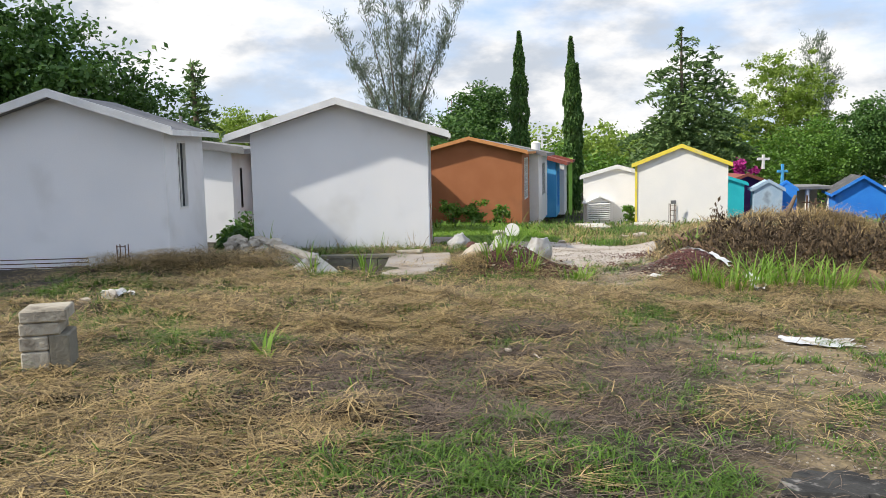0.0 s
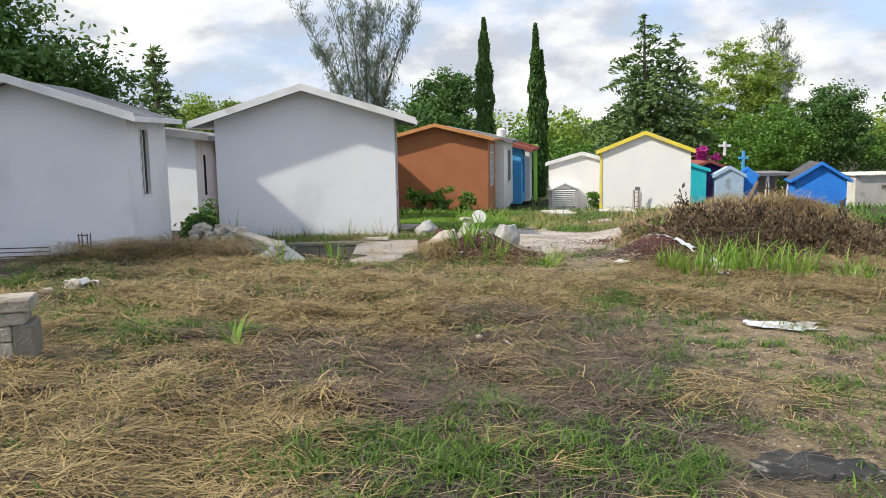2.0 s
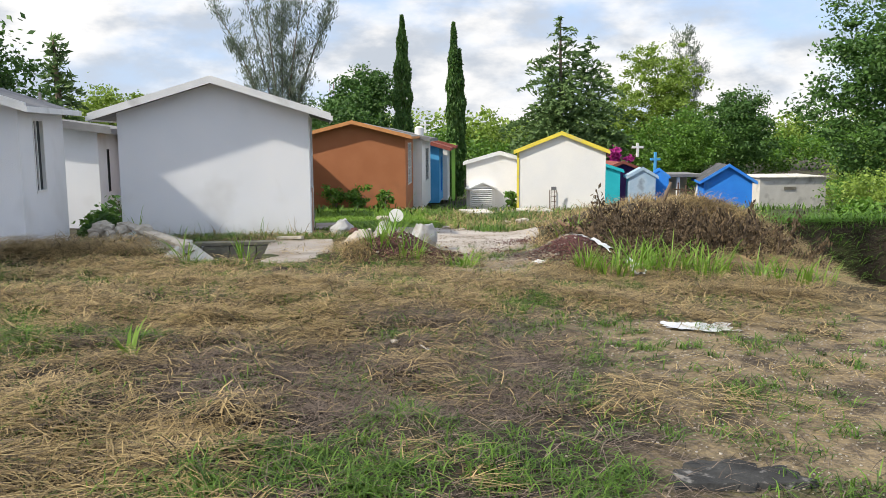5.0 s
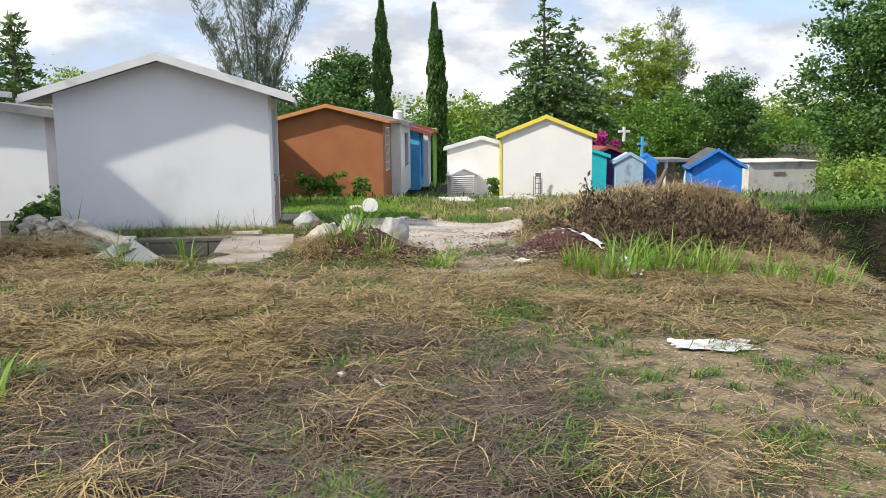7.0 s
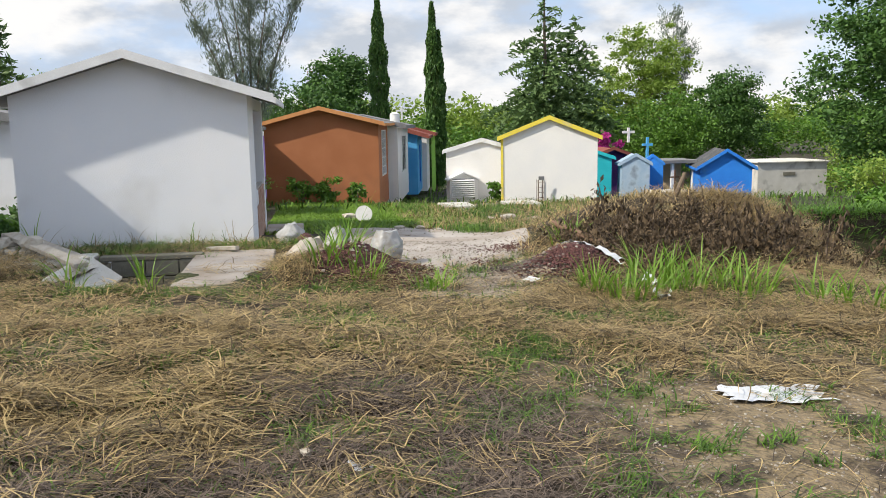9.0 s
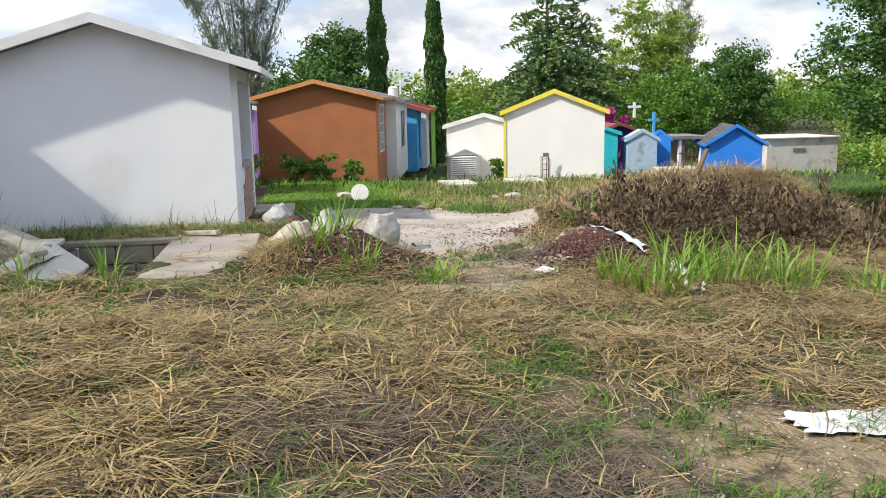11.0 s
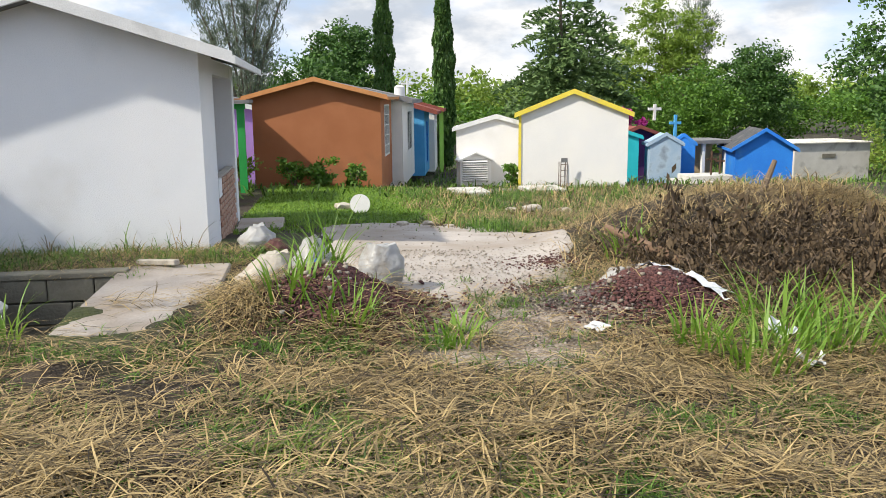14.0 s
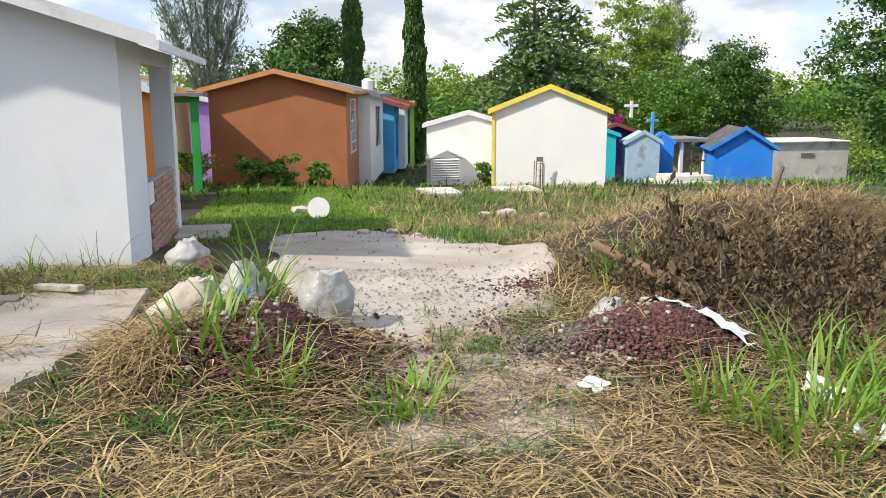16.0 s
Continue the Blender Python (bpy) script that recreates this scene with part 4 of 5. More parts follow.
def stone(x, y, r, material=M_STONE, label="", squash=0.7, seed=0, name="stone", lift=0.0, category="stone"):
    bm = bmesh.new()
    bmesh.ops.create_icosphere(bm, subdivisions=2, radius=1.0)
    a = seed * 1.7
    z = gz(x, y) + r * squash * 0.6 + lift
    for v in bm.verts:
        n = noise.noise(v.co * 1.3 + Vector((a, seed, 0))) * 0.5
        v.co = Vector((max(-0.8, min(0.8, v.co.x)), max(-0.75, min(0.8, v.co.y)), max(-0.7, min(0.75, v.co.z)))) * (1.15 + n)
        v.co = Vector((x + r * (v.co.x * math.cos(a) - v.co.y * math.sin(a) * 0.8), y + r * (v.co.x * math.sin(a) + v.co.y * math.cos(a) * 0.8), z + r * squash * v.co.z))
    return tagged(link(name, bm, material), label, category)


def board(p0, p1, w, t, material, label, name="board"):
    p0, p1 = Vector(p0), Vector(p1)
    d = (p1 - p0)
    m = Matrix.Translation((p0 + p1) / 2) @ d.to_track_quat("X", "Z").to_matrix().to_4x4()
    return tagged(link(name, box(bmesh.new(), (-d.length / 2, -w / 2, -t / 2), (d.length / 2, w / 2, t / 2), m, bevel=0.006), material), label, "board")


board((-3.0, 13.2, 0.26), (-1.9, 12.0, 0.04), 0.17, 0.05, M_BOARD, "grey weathered plank propped over rubble")
board((-2.85, 13.45, 0.16), (-2.0, 12.5, 0.02), 0.15, 0.05, M_BOARD, "grey weathered plank lying on rubble")
board((-0.75, 13.55, -0.06), (-0.35, 13.25, -0.02), 0.07, 0.05, M_BOARD, "short grey offcut of timber", "timber_offcut")
for k in range(26):
    rd = random.Random(k + 50)
    x, y = -3.5 + 0.9 * rd.random(), 12.7 + 1.2 * rd.random()
    stone(x, y, 0.05 + 0.10 * rd.random(), M_STONE if k % 3 else M_BLOCK, "grey broken rubble block beside the white house", 0.6, k, "rubble", 0.03 + 0.10 * (k % 3), "rubble")
for x, y, r, lab in ((3.88, 12.35, 0.11, "pale stone under the dry brush"), (1.42, 20.6, 0.20, "pale square stone on the lawn"), (2.2, 17.7, 0.10, "white mortar lump at the pad's edge"), (2.6, 17.9, 0.09, "white mortar lump at the pad's edge"), (2.9, 17.6, 0.07, "white mortar lump at the pad's edge"), (-3.55, 8.65, 0.10, "pale stone half buried in grass"), (-3.75, 8.5, 0.07, "pale stone half buried in grass"), (4.9, 20.3, 0.2, "white rubble lump in dry grass"), (5.4, 20.0, 0.15, "white rubble lump in dry grass"), (4.6, 20.8, 0.14, "white rubble lump in dry grass"), (5.5, 18.6, 0.13, "white rubble lump in dry grass"), (7.9, 12.3, 0.14, "white stone in the pit's flank"), (8.1, 12.0, 0.12, "white stone in the pit's flank"), (7.7, 12.0, 0.1, "white stone in the pit's flank"), (0.5, 6.35, 0.03, "small white stone in the straw"), (1.0, 5.6, 0.03, "small white stone in the straw"), (-0.1, 8.6, 0.05, "grey stone in the straw")):
    stone(x, y, r, M_STONE, lab, 0.5, int(x * 10) % 17)

# stack of blocks in the grass
zb = gz(-2.72, 5.52)
st = thing("block_stack", (-2.72, 5.52, zb), "stack of weathered concrete blocks in the grass", "block stack")
rot = Matrix.Translation((-2.72, 5.55, zb)) @ Matrix.Rotation(radians(14), 4, "Z")
for lo, hi, m in (((-0.16, -0.1, -0.05), (0.02, 0.2, 0.13), M_BLOCK), ((0.02, -0.1, 0.0), (0.15, 0.2, 0.24), M_CONC_DARK), ((-0.165, -0.1, 0.135), (0.018, 0.2, 0.235), M_BLOCK), ((-0.16, -0.1, 0.24), (0.10, 0.2, 0.325), M_BLOCK), ((-0.15, -0.11, 0.33), (0.145, 0.2, 0.415), M_BLOCK)):
    part("block", box(bmesh.new(), lo, hi, rot, bevel=0.01), m, st)

# ---- the dusted pad ----


def sheet(name, cx, cy, rx, ry, material, label, category, lift=0.012, rough=0.12, seed=0, kind="", n=48, rings=14, power=2.0, edge=-0.03):
    """A thin uneven patch that follows the ground."""
    v, f = [(cx, cy, gz(cx, cy) + lift)], []
    for i in range(1, rings + 1):
        for k in range(n):
            a = 2 * math.pi * k / n
            c, s = math.cos(a), math.sin(a)
            q = (abs(c) ** power + abs(s) ** power) ** (-1 / power)
            w = i / rings * q * (1 + rough * (math.sin(3 * a + seed) + 0.6 * math.sin(7 * a + 2 * seed) + 0.4 * math.sin(13 * a + seed)))
            x, y = cx + rx * w * c, cy + ry * w * s
            v.append((x, y, gz(x, y) + (edge if i == rings else lift)))
    for k in range(n):
        f.append((0, 1 + k, 1 + (k + 1) % n, 1 + (k + 1) % n))
    q = [(1 + (i - 1) * n + k, 1 + i * n + k, 1 + i * n + (k + 1) % n, 1 + (i - 1) * n + (k + 1) % n) for i in range(1, rings) for k in range(n)]
    me = bpy.data.meshes.new(name)
    me.from_pydata(v, [], [t[:3] for t in f] + q)
    me.materials.append(material)
    me.polygons.foreach_set("use_smooth", [True] * len(me.polygons))
    return tagged(new(name, me), label, category, kind=kind)


sheet("pavement", 2.35, 15.2, 1.45, 3.1, M_PAD, "pale lime-dusted concrete pad with scattered grit", "pavement", 0.018, 0.07, 1, "structure", 64, 20, 2.4)
sheet("ash_patch", 1.92, 3.82, 0.33, 0.17, M_ASH, "black burnt ash patch with scraps on dirt", "ash", 0.032, 0.22, 3)


def scrap(name, x, y, w, d, turn, material, label, category, crease=0.03, n=16, lift=0.02):
    """A crumpled flat scrap on the ground."""
    c, s = math.cos(radians(turn)), math.sin(radians(turn))
    u, t = np.meshgrid(np.linspace(-1, 1, n), np.linspace(-1, 1, n // 2))
    fray = 1 + 0.12 * np.sin(9 * t + x) + 0.08 * np.sin(17 * t)
    lx, ly = u * w / 2 * fray, t * d / 2 * (1 + 0.15 * np.sin(7 * u + y))
    px, py = x + c * lx - s * ly, y + s * lx + c * ly
    pz = ground_z(px, py) + lift + crease * (bumps(px, py, 14, 1) + 0.9)
    i, j = np.meshgrid(np.arange(n - 1), np.arange(n // 2 - 1))
    a = (j * n + i).ravel()
    return tagged(raw(name, np.stack([px, py, pz], -1).reshape(-1, 3), np.stack([a, a + 1, a + n + 1, a + n], -1), material), label, category)


scrap("paper_sack", 3.27, 7.08, 0.66, 0.26, 4, M_CLOTH, "flattened dirty white paper sack on the dirt", "sack", 0.016, 16, 0.006)
scrap("plastic_scrap", -3.5, 8.75, 0.32, 0.2, 20, M_CLOTH, "crumpled white plastic scrap in the grass", "scrap", 0.05)
scrap("plastic_scrap", 2.78, 10.75, 0.16, 0.14, 40, M_CLOTH, "torn white plastic scrap on the path", "scrap", 0.03)
scrap("plastic_sheet", 3.66, 11.33, 0.66, 0.20, -40, M_CLOTH, "torn white plastic sheet over red gravel", "plastic sheet", 0.05)
scrap("plastic_scrap", 4.0, 10.5, 0.22, 0.16, 10, M_CLOTH, "torn white plastic caught in grass", "scrap", 0.07)
scrap("plastic_scrap", 3.85, 9.95, 0.2, 0.15, 60, M_CLOTH, "torn white plastic caught in grass", "scrap", 0.07)
scrap("plastic_scrap", 0.75, 6.2, 0.12, 0.09, 30, M_CLOTH, "small white scrap in the straw", "scrap", 0.02)

# ---- sacks ----


def sack(x, y, rx, ry, h, material, label, seed=0, pinch=0.55, lean=(0, 0), wrinkle=0.10, name="sack", zoff=0.0):
    """A slumped bag: round bulging body, wrinkled sides, gathered mouth."""
    z0 = gz(x, y) - 0.04 + zoff
    n, m = 36, 18
    v = []
    for j in range(m + 1):
        u = j / m
        bulge = math.sin(math.pi * (u * 0.5 + 0.25)) ** 0.7
        top = pinch + (1 - pinch) * (1 - smooth(u, 0.45, 1.0))
        for k in range(n):
            a = 2 * math.pi * k / n
            wr = 1 + wrinkle * (noise.noise(Vector((3 * math.cos(a) + seed, 3 * math.sin(a), 2.5 * u))) * 2 + noise.noise(Vector((7 * math.cos(a) + seed, 7 * math.sin(a), 7 * u)))) + wrinkle * 0.5 * u * math.sin(9 * a + 4 * noise.noise(Vector((a, u * 3, seed))))
            r = bulge * float(top) * wr
            v.append((x + lean[0] * u + rx * r * math.cos(a), y + lean[1] * u + ry * r * math.sin(a), z0 + h * (u ** 0.9) * (1 + (0.10 * noise.noise(Vector((1.6 * math.cos(a), 1.6 * math.sin(a), seed))) + 0.05 * math.sin(a + seed)) * u)))
    f = [(j * n + k, j * n + (k + 1) % n, (j + 1) * n + (k + 1) % n, (j + 1) * n + k) for j in range(m) for k in range(n)]
    s = thing(name, (x, y, z0), label, "sack")
    raw("body", v, f, material, s, smooth=True)
    top = np.array(v[-n:])
    c = top.mean(0)
    bm = bmesh.new()
    ring_v = [bm.verts.new(p) for p in top]
    mid = bm.verts.new((c[0], c[1], c[2] - 0.05 * h))
    for k in range(n):
        bm.faces.new((ring_v[k], ring_v[(k + 1) % n], mid))
    part("mouth", bm, material, s)
    return s


sack(3.42, 12.15, 0.14, 0.13, 0.22, M_PLASTIC, "small white plastic bag beside red gravel", 8, 0.6, (0.03, 0))
sack(0.28, 14.5, 0.19, 0.17, 0.30, M_PLASTIC, "white plastic sack slumped beside the porch", 1, 0.5, (0.02, 0))
sack(0.5, 14.2, 0.13, 0.13, 0.16, M_LAVA, "torn sack spilling reddish gravel", 6, 0.6)
sack(0.44, 12.5, 0.22, 0.20, 0.29, M_DIRTY, "dusty beige sack of hardened mortar", 2, 0.6, (0.12, 0.1), 0.14)
b = sack(0.88, 12.55, 0.18, 0.17, 0.42, M_PLASTIC, "white plastic bag with faded blue print", 3, 0.5, (0.0, 0.0), 0.13)
part("print", box(bmesh.new(), (0.84, 12.366, 0.08), (0.94, 12.38, 0.13)), M_PRINT, b, "faded blue lettering bar")
part("print", box(bmesh.new(), (0.82, 12.36, 0.01), (0.91, 12.374, 0.05)), M_PRINT, b, "faded blue lettering bar")
sack(1.44, 12.2, 0.185, 0.18, 0.40, M_PLASTIC, "white net sack standing on the pad", 4, 0.8, (0, 0), 0.06)

# bucket lying on the lawn
bz = gz(1.72, 20.1)
bk = thing("bucket", (1.72, 20.1, bz), "white plastic bucket lying on its side", "bucket")
mb = Matrix.Translation((1.72, 20.1, bz + 0.16)) @ Matrix.Rotation(radians(80), 4, "X") @ Matrix.Rotation(radians(-10), 4, "Y")
bm = bmesh.new()
bmesh.ops.create_cone(bm, cap_ends=True, segments=28, radius1=0.135, radius2=0.165, depth=0.34, matrix=mb)
part("body", bm, M_METAL_WHITE, bk)
for dz in (0.13, 0.18):
    bm = bmesh.new()
    bmesh.ops.create_cone(bm, cap_ends=True, segments=28, radius1=0.174, radius2=0.174, depth=0.02, matrix=mb @ Matrix.Translation((0, 0, dz)))
    part("rim", bm, M_METAL_WHITE, bk)

# ---- wood on the mound ----
tagged(link("log", tube(bmesh.new(), [(3.84, 13.5, 0.12), (3.99, 12.85, 0.05), (4.15, 12.2, -0.03)], [0.035, 0.045, 0.05], 9), M_WOOD), "reddish brown broken log lying on brush", "log")
tagged(link("branch", tube(bmesh.new(), [(4.58, 12.9, 0.26), (4.6, 12.67, 0.13), (4.58, 12.4, -0.16)], [0.016, 0.024, 0.03], 7), M_TWIG), "grey dry branch stub in the brush", "branch")
tagged(link("branch", tube(bmesh.new(), [(5.87, 14.2, -0.020000000000000018), (5.87, 14.2, 0.18), (6.025, 14.3, 0.43), (6.18, 14.4, 0.68)], [0.05, 0.045, 0.04, 0.03], 8), M_TWIG), "grey dead stump leaning on the mound", "branch")


def scatter(n, x0, x1, y0, y1, weight, power=1.0):
    """n places on the ground, thinned by weight(x, y) in 0..1; more of them nearer in y."""
    xs, ys = [], []
    have = 0
    while have < n:
        k = n * 2
        x, y = rng.uniform(x0, x1, k), y0 + (y1 - y0) * rng.random(k) ** power
        ok = rng.random(k) < weight(x, y)
        ok &= ~((x > GRAVE[0]) & (x < GRAVE[1]) & (y > GRAVE[2]) & (y < GRAVE[3]))
        ok &= ~((x > -3.4) & (x < -0.21) & (y > 14.7) & (y < 18.5)) & ~((x < -4.12) & (x > -7.3) & (y > 12.28) & (y < 14.3))
        xs.append(x[ok]), ys.append(y[ok])
        have += ok.sum()
    x, y = np.concatenate(xs)[:n], np.concatenate(ys)[:n]
    return np.stack([x, y, ground_z(x, y)], -1)


def w_brush(x, y):
    return np.clip(np.exp(-((x - 5.1) / 1.0) ** 2 - ((y - 12.1) / 0.75) ** 2) + 0.3 * np.exp(-((x - 6.6) / 0.6) ** 2 - ((y - 12.3) / 0.6) ** 2) + 0.8 * np.exp(-((x - 4.25) / 0.45) ** 2 - ((y - 12.6) / 0.9) ** 2), 0, 1) * (x > 3.85 + 0.1 * (y - 12))


def pad_mask(x, y):
    return 1 - 0.97 * (((x - 2.35) / 1.5) ** 2 + ((y - 15.4) / 2.9) ** 2 < 1)


def slab_mask(x, y):
    return 1 - 0.9 * ((x > -0.86) & (x < 0.12) & (y > 11.3) & (y < 13.4))


def lava_mask(x, y):
    return 1 - 0.9 * (((x - 1.05) / 0.5) ** 2 + ((y - 11.45) / 0.7) ** 2 < 1) - 0.9 * (((x - 3.4) / 0.55) ** 2 + ((y - 11.3) / 0.6) ** 2 < 1)


def patchy(x, y, s, seed, lo, hi):
    return smooth(bumps(x, y, s, seed), lo, hi)


def track(x, y):
    """1 on the bare dirt, 0 in the straw."""
    return smooth(x + 0.6 * bumps(x, y, 1.3, 4), 1.3, 2.6) * (1 - smooth(y, 7.2, 8.8)) + 1.0 * smooth(x, 1.35, 1.7) * (1 - smooth(x, 2.7, 3.1)) * (1 - smooth(y, 13, 14)) * smooth(y, 8.8, 10)


def spot(x, y, cx, cy, rx, ry):
    """1 inside an uneven oval patch, fading out at its border."""
    q = ((x - cx) / rx) ** 2 + ((y - cy) / ry) ** 2 + 0.35 * bumps(x, y, 3.1, cx + cy)
    return 1 - smooth(q, 0.6, 1.25)


def grey_zone(x, y):
    """Where the cut grass has rotted to grey thatch."""
    return np.clip(spot(x, y, 0.35, 5.6, 1.5, 1.0) + spot(x, y, 1.0, 7.0, 1.1, 0.7) + 0.7 * spot(x, y, -1.0, 6.3, 0.9, 0.5), 0, 1)


GREEN = ((-0.1, 3.85, 0.9, 0.6), (1.0, 3.8, 0.5, 0.45), (0.35, 4.7, 0.45, 0.25), (1.75, 4.9, 0.35, 0.22), (1.9, 5.95, 0.3, 0.25), (1.95, 8.2, 0.5, 0.45), (1.4, 6.85, 0.4, 0.3), (0.1, 7.9, 0.3, 0.3), (-1.9, 6.4, 0.8, 0.6), (-2.9, 7.3, 0.9, 0.8), (-0.7, 8.2, 0.35, 0.3), (-1.5, 10.5, 1.1, 0.35), (0.95, 10.45, 0.5, 0.3), (1.55, 10.55, 0.3, 0.25), (2.5, 9.0, 0.4, 0.3), (-3.9, 9.6, 0.9, 1.4), (2.3, 6.3, 0.3, 0.2), (2.7, 5.2, 0.3, 0.2), (3.4, 6.3, 0.5, 0.2), (2.3, 7.4, 0.5, 0.3), (3.6, 9.2, 0.9, 0.3), (-1.0, 9.4, 0.6, 0.3), (0.8, 9.2, 0.5, 0.4), (0.6, 6.6, 0.3, 0.2), (-2.4, 4.0, 0.4, 0.4), (0.9, 5.4, 0.25, 0.2))


def green_zone(x, y):
    return np.clip(sum(spot(x, y, a, b, 0.85 * c, 0.85 * d) for a, b, c, d in GREEN), 0, 1) * patchy(x, y, 5.2, 0.7, -0.35, 0.35)


def w_hay(x, y):
    m = (0.30 + 0.70 * patchy(x, y, 1.1, 1, -0.5, 0.3)) * (1 - 0.8 * np.clip(track(x, y), 0, 1)) * (1 - spot(x, y, 1.95, 3.78, 0.6, 0.4))
    m = m * (1 - 0.8 * grey_zone(x, y)) * (1 - 0.75 * green_zone(x, y))
    m = np.maximum(m, 0.6 * spot(x, y, 2.0, 9.4, 1.6, 0.55) * (1 - green_zone(x, y)))
    m = m * np.where((y < 4.7) & (x > -0.5), 0.12, 1.0) * np.where((y < 7.2) & (x > 1.0), 0.3, 1.0)
    m = np.maximum(m, 0.7 * spot(x, y, -1.7, 4.2, 1.1, 0.9))
    m = np.maximum(m, 0.7 * spot(x, y, 4.2, 8.3, 1.5, 0.9))
    m = m * np.where((x < -4.6) & (y > 8.5), 0.25, 1.0)
    m = m * np.where((y > 15.5) & (x < 4.2), 0.15, 1.0)
    return m * pad_mask(x, y) * slab_mask(x, y) * lava_mask(x, y) * np.where((x > -2.2) & (x < 0.25) & (y > 10.75) & (y < 11.6), 0.12, 1.0) * np.where(x > pit_edge(y) + 1.2, 0.25, 1.0)


def straw(name, n, region, weight, material, length, width, label, power=1.0, segs=2, lift=(0.0, 0.5), high=0.05, align=None, clump=1, reach=0.07):
    own = 0.0
    if clump > 1:
        c = scatter(n // clump, *region, weight, power)
        p = np.repeat(c, clump, 0)
        n = len(p)
        r = np.repeat(reach * (0.4 + 1.2 * rng.random(n // clump)), clump)
        p[:, 0] += rng.normal(size=n) * r
        p[:, 1] += rng.normal(size=n) * r
        p[:, 2] = ground_z(p[:, 0], p[:, 1])
        own = np.repeat(rng.normal(size=n // clump) * 1.6, clump)
        keep = ~((p[:, 0] > GRAVE[0]) & (p[:, 0] < GRAVE[1]) & (p[:, 1] > GRAVE[2]) & (p[:, 1] < GRAVE[3]))
        p, own = p[keep], own[keep]
        n = len(p)
    else:
        p = scatter(n, *region, weight, power)
    tuft = bumps(p[:, 0], p[:, 1], 1.7, 5) * 2.4
    head = tuft + own + rng.normal(size=n) * (1.5 if clump == 1 else 0.45 if lift[0] < 0.5 else 2.0) if align is None else align + rng.normal(size=n) * 0.6
    L = length[0] + (length[1] - length[0]) * rng.random(n)
    p[:, 2] += high * rng.random(n) * (0.5 + 0.5 * patchy(p[:, 0], p[:, 1], 1.6, 8, -0.4, 0.6)) - 0.005
    lf = lift[0] + (lift[1] - lift[0]) * rng.random(n) ** 2
    v, f = blades(p, head, L, width[0] + (width[1] - width[0]) * rng.random(n), lf, lf * 1.6 + 0.15, segs)
    return tagged(raw(name, v, f, material), label, "dry grass" if "dry" in label else "grass", kind="stuff")


straw("straw", 54000, (-6, 6.5, 2.4, 13.5), w_hay, M_HAY, (0.10, 0.34), (0.005, 0.010), "cut dry golden straw lying over the ground", 1.3, 3, (-0.05, 0.30), 0.08, None, 14, 0.13)
straw("straw", 36000, (-4, 4.5, 2.4, 7.5), w_hay, M_HAY, (0.10, 0.32), (0.004, 0.008), "thick mats of dry golden straw in swaths", 1.0, 3, (-0.05, 0.25), 0.10, None, 30, 0.13)
straw("thatch", 34000, (-4, 4.5, 2.6, 9), lambda x, y: np.clip(grey_zone(x, y) + 0.12, 0, 1) * (1 - 0.85 * np.clip(track(x, y), 0, 1)), M_HAY_GREY, (0.08, 0.30), (0.003, 0.007), "grey-brown dry thatch on the soil", 1.1, 2, (0.0, 0.4), 0.05, None, 8, 0.1)
straw("thatch", 16000, (-5, 5.5, 2.6, 11), lambda x, y: (1 - 0.8 * np.clip(track(x, y), 0, 1)) * pad_mask(x, y) * lava_mask(x, y) * slab_mask(x, y), M_HAY_GREY, (0.08, 0.32), (0.003, 0.007), "scattered grey-brown dry stalks on the soil", 1.3, 2, (0.0, 0.4), 0.03)
straw("straw", 28000, (3.2, 9.0, 12.0, 20), lambda x, y: (0.3 + 0.7 * patchy(x, y, 1.2, 3, -0.3, 0.4)) * (1 - 0.8 * np.clip(1.4 * w_brush(x, y), 0, 1)) * pad_mask(x, y), M_HAY, (0.15, 0.5), (0.006, 0.012), "dry golden grass on the mound", 1.0, 3, (0.1, 1.1), 0.03)
straw("straw", 9000, (2.5, 10, 17.0, 28), lambda x, y: 0.15 + 0.6 * patchy(x, y, 0.8, 6, 0.0, 0.5), M_HAY, (0.2, 0.5), (0.01, 0.018), "dry golden grass between lawn and graves", 1.0, 2, (0.1, 1.1), 0.03)


straw("straw", 44000, (-5.5, 5.5, 6.5, 12.0), lambda x, y: w_hay(x, y) * (0.10 + 0.90 * patchy(x, y, 1.9, 7.0, -0.35, 0.4)), M_HAY, (0.10, 0.34), (0.005, 0.011), "thick dry golden straw in heaped swaths", 1.0, 3, (-0.1, 0.45), 0.13, None, 30, 0.12)
straw("straw", 6000, (-5.0, -2.3, 11.0, 12.25), lambda x, y: np.ones_like(x), M_HAY, (0.15, 0.4), (0.005, 0.010), "heap of dry brown straw before the white house", 1.0, 3, (-0.1, 0.6), 0.22, None, 20, 0.1)
straw("straw", 5000, (-3.4, 0.3, 13.25, 14.65), lambda x, y: np.ones_like(x), M_HAY, (0.12, 0.35), (0.005, 0.010), "dry straw along the white wall's foot", 1.0, 3, (0.0, 0.6), 0.05)
straw("grass", 2600, (-3.4, 0.6, 13.3, 14.65), lambda x, y: np.ones_like(x), M_GRASS, (0.1, 0.28), (0.006, 0.012), "green weeds along the white wall's foot", 1.0, 3, (0.6, 1.5), 0.0, None, 10, 0.08)
straw("straw", 12000, (6.0, 10.8, 10.0, 15.8), lambda x, y: np.ones_like(x), M_HAY, (0.2, 0.5), (0.006, 0.012), "dry grass hanging down the sandy flank", 1.0, 3, (0.0, 0.4), 0.02, -0.7)


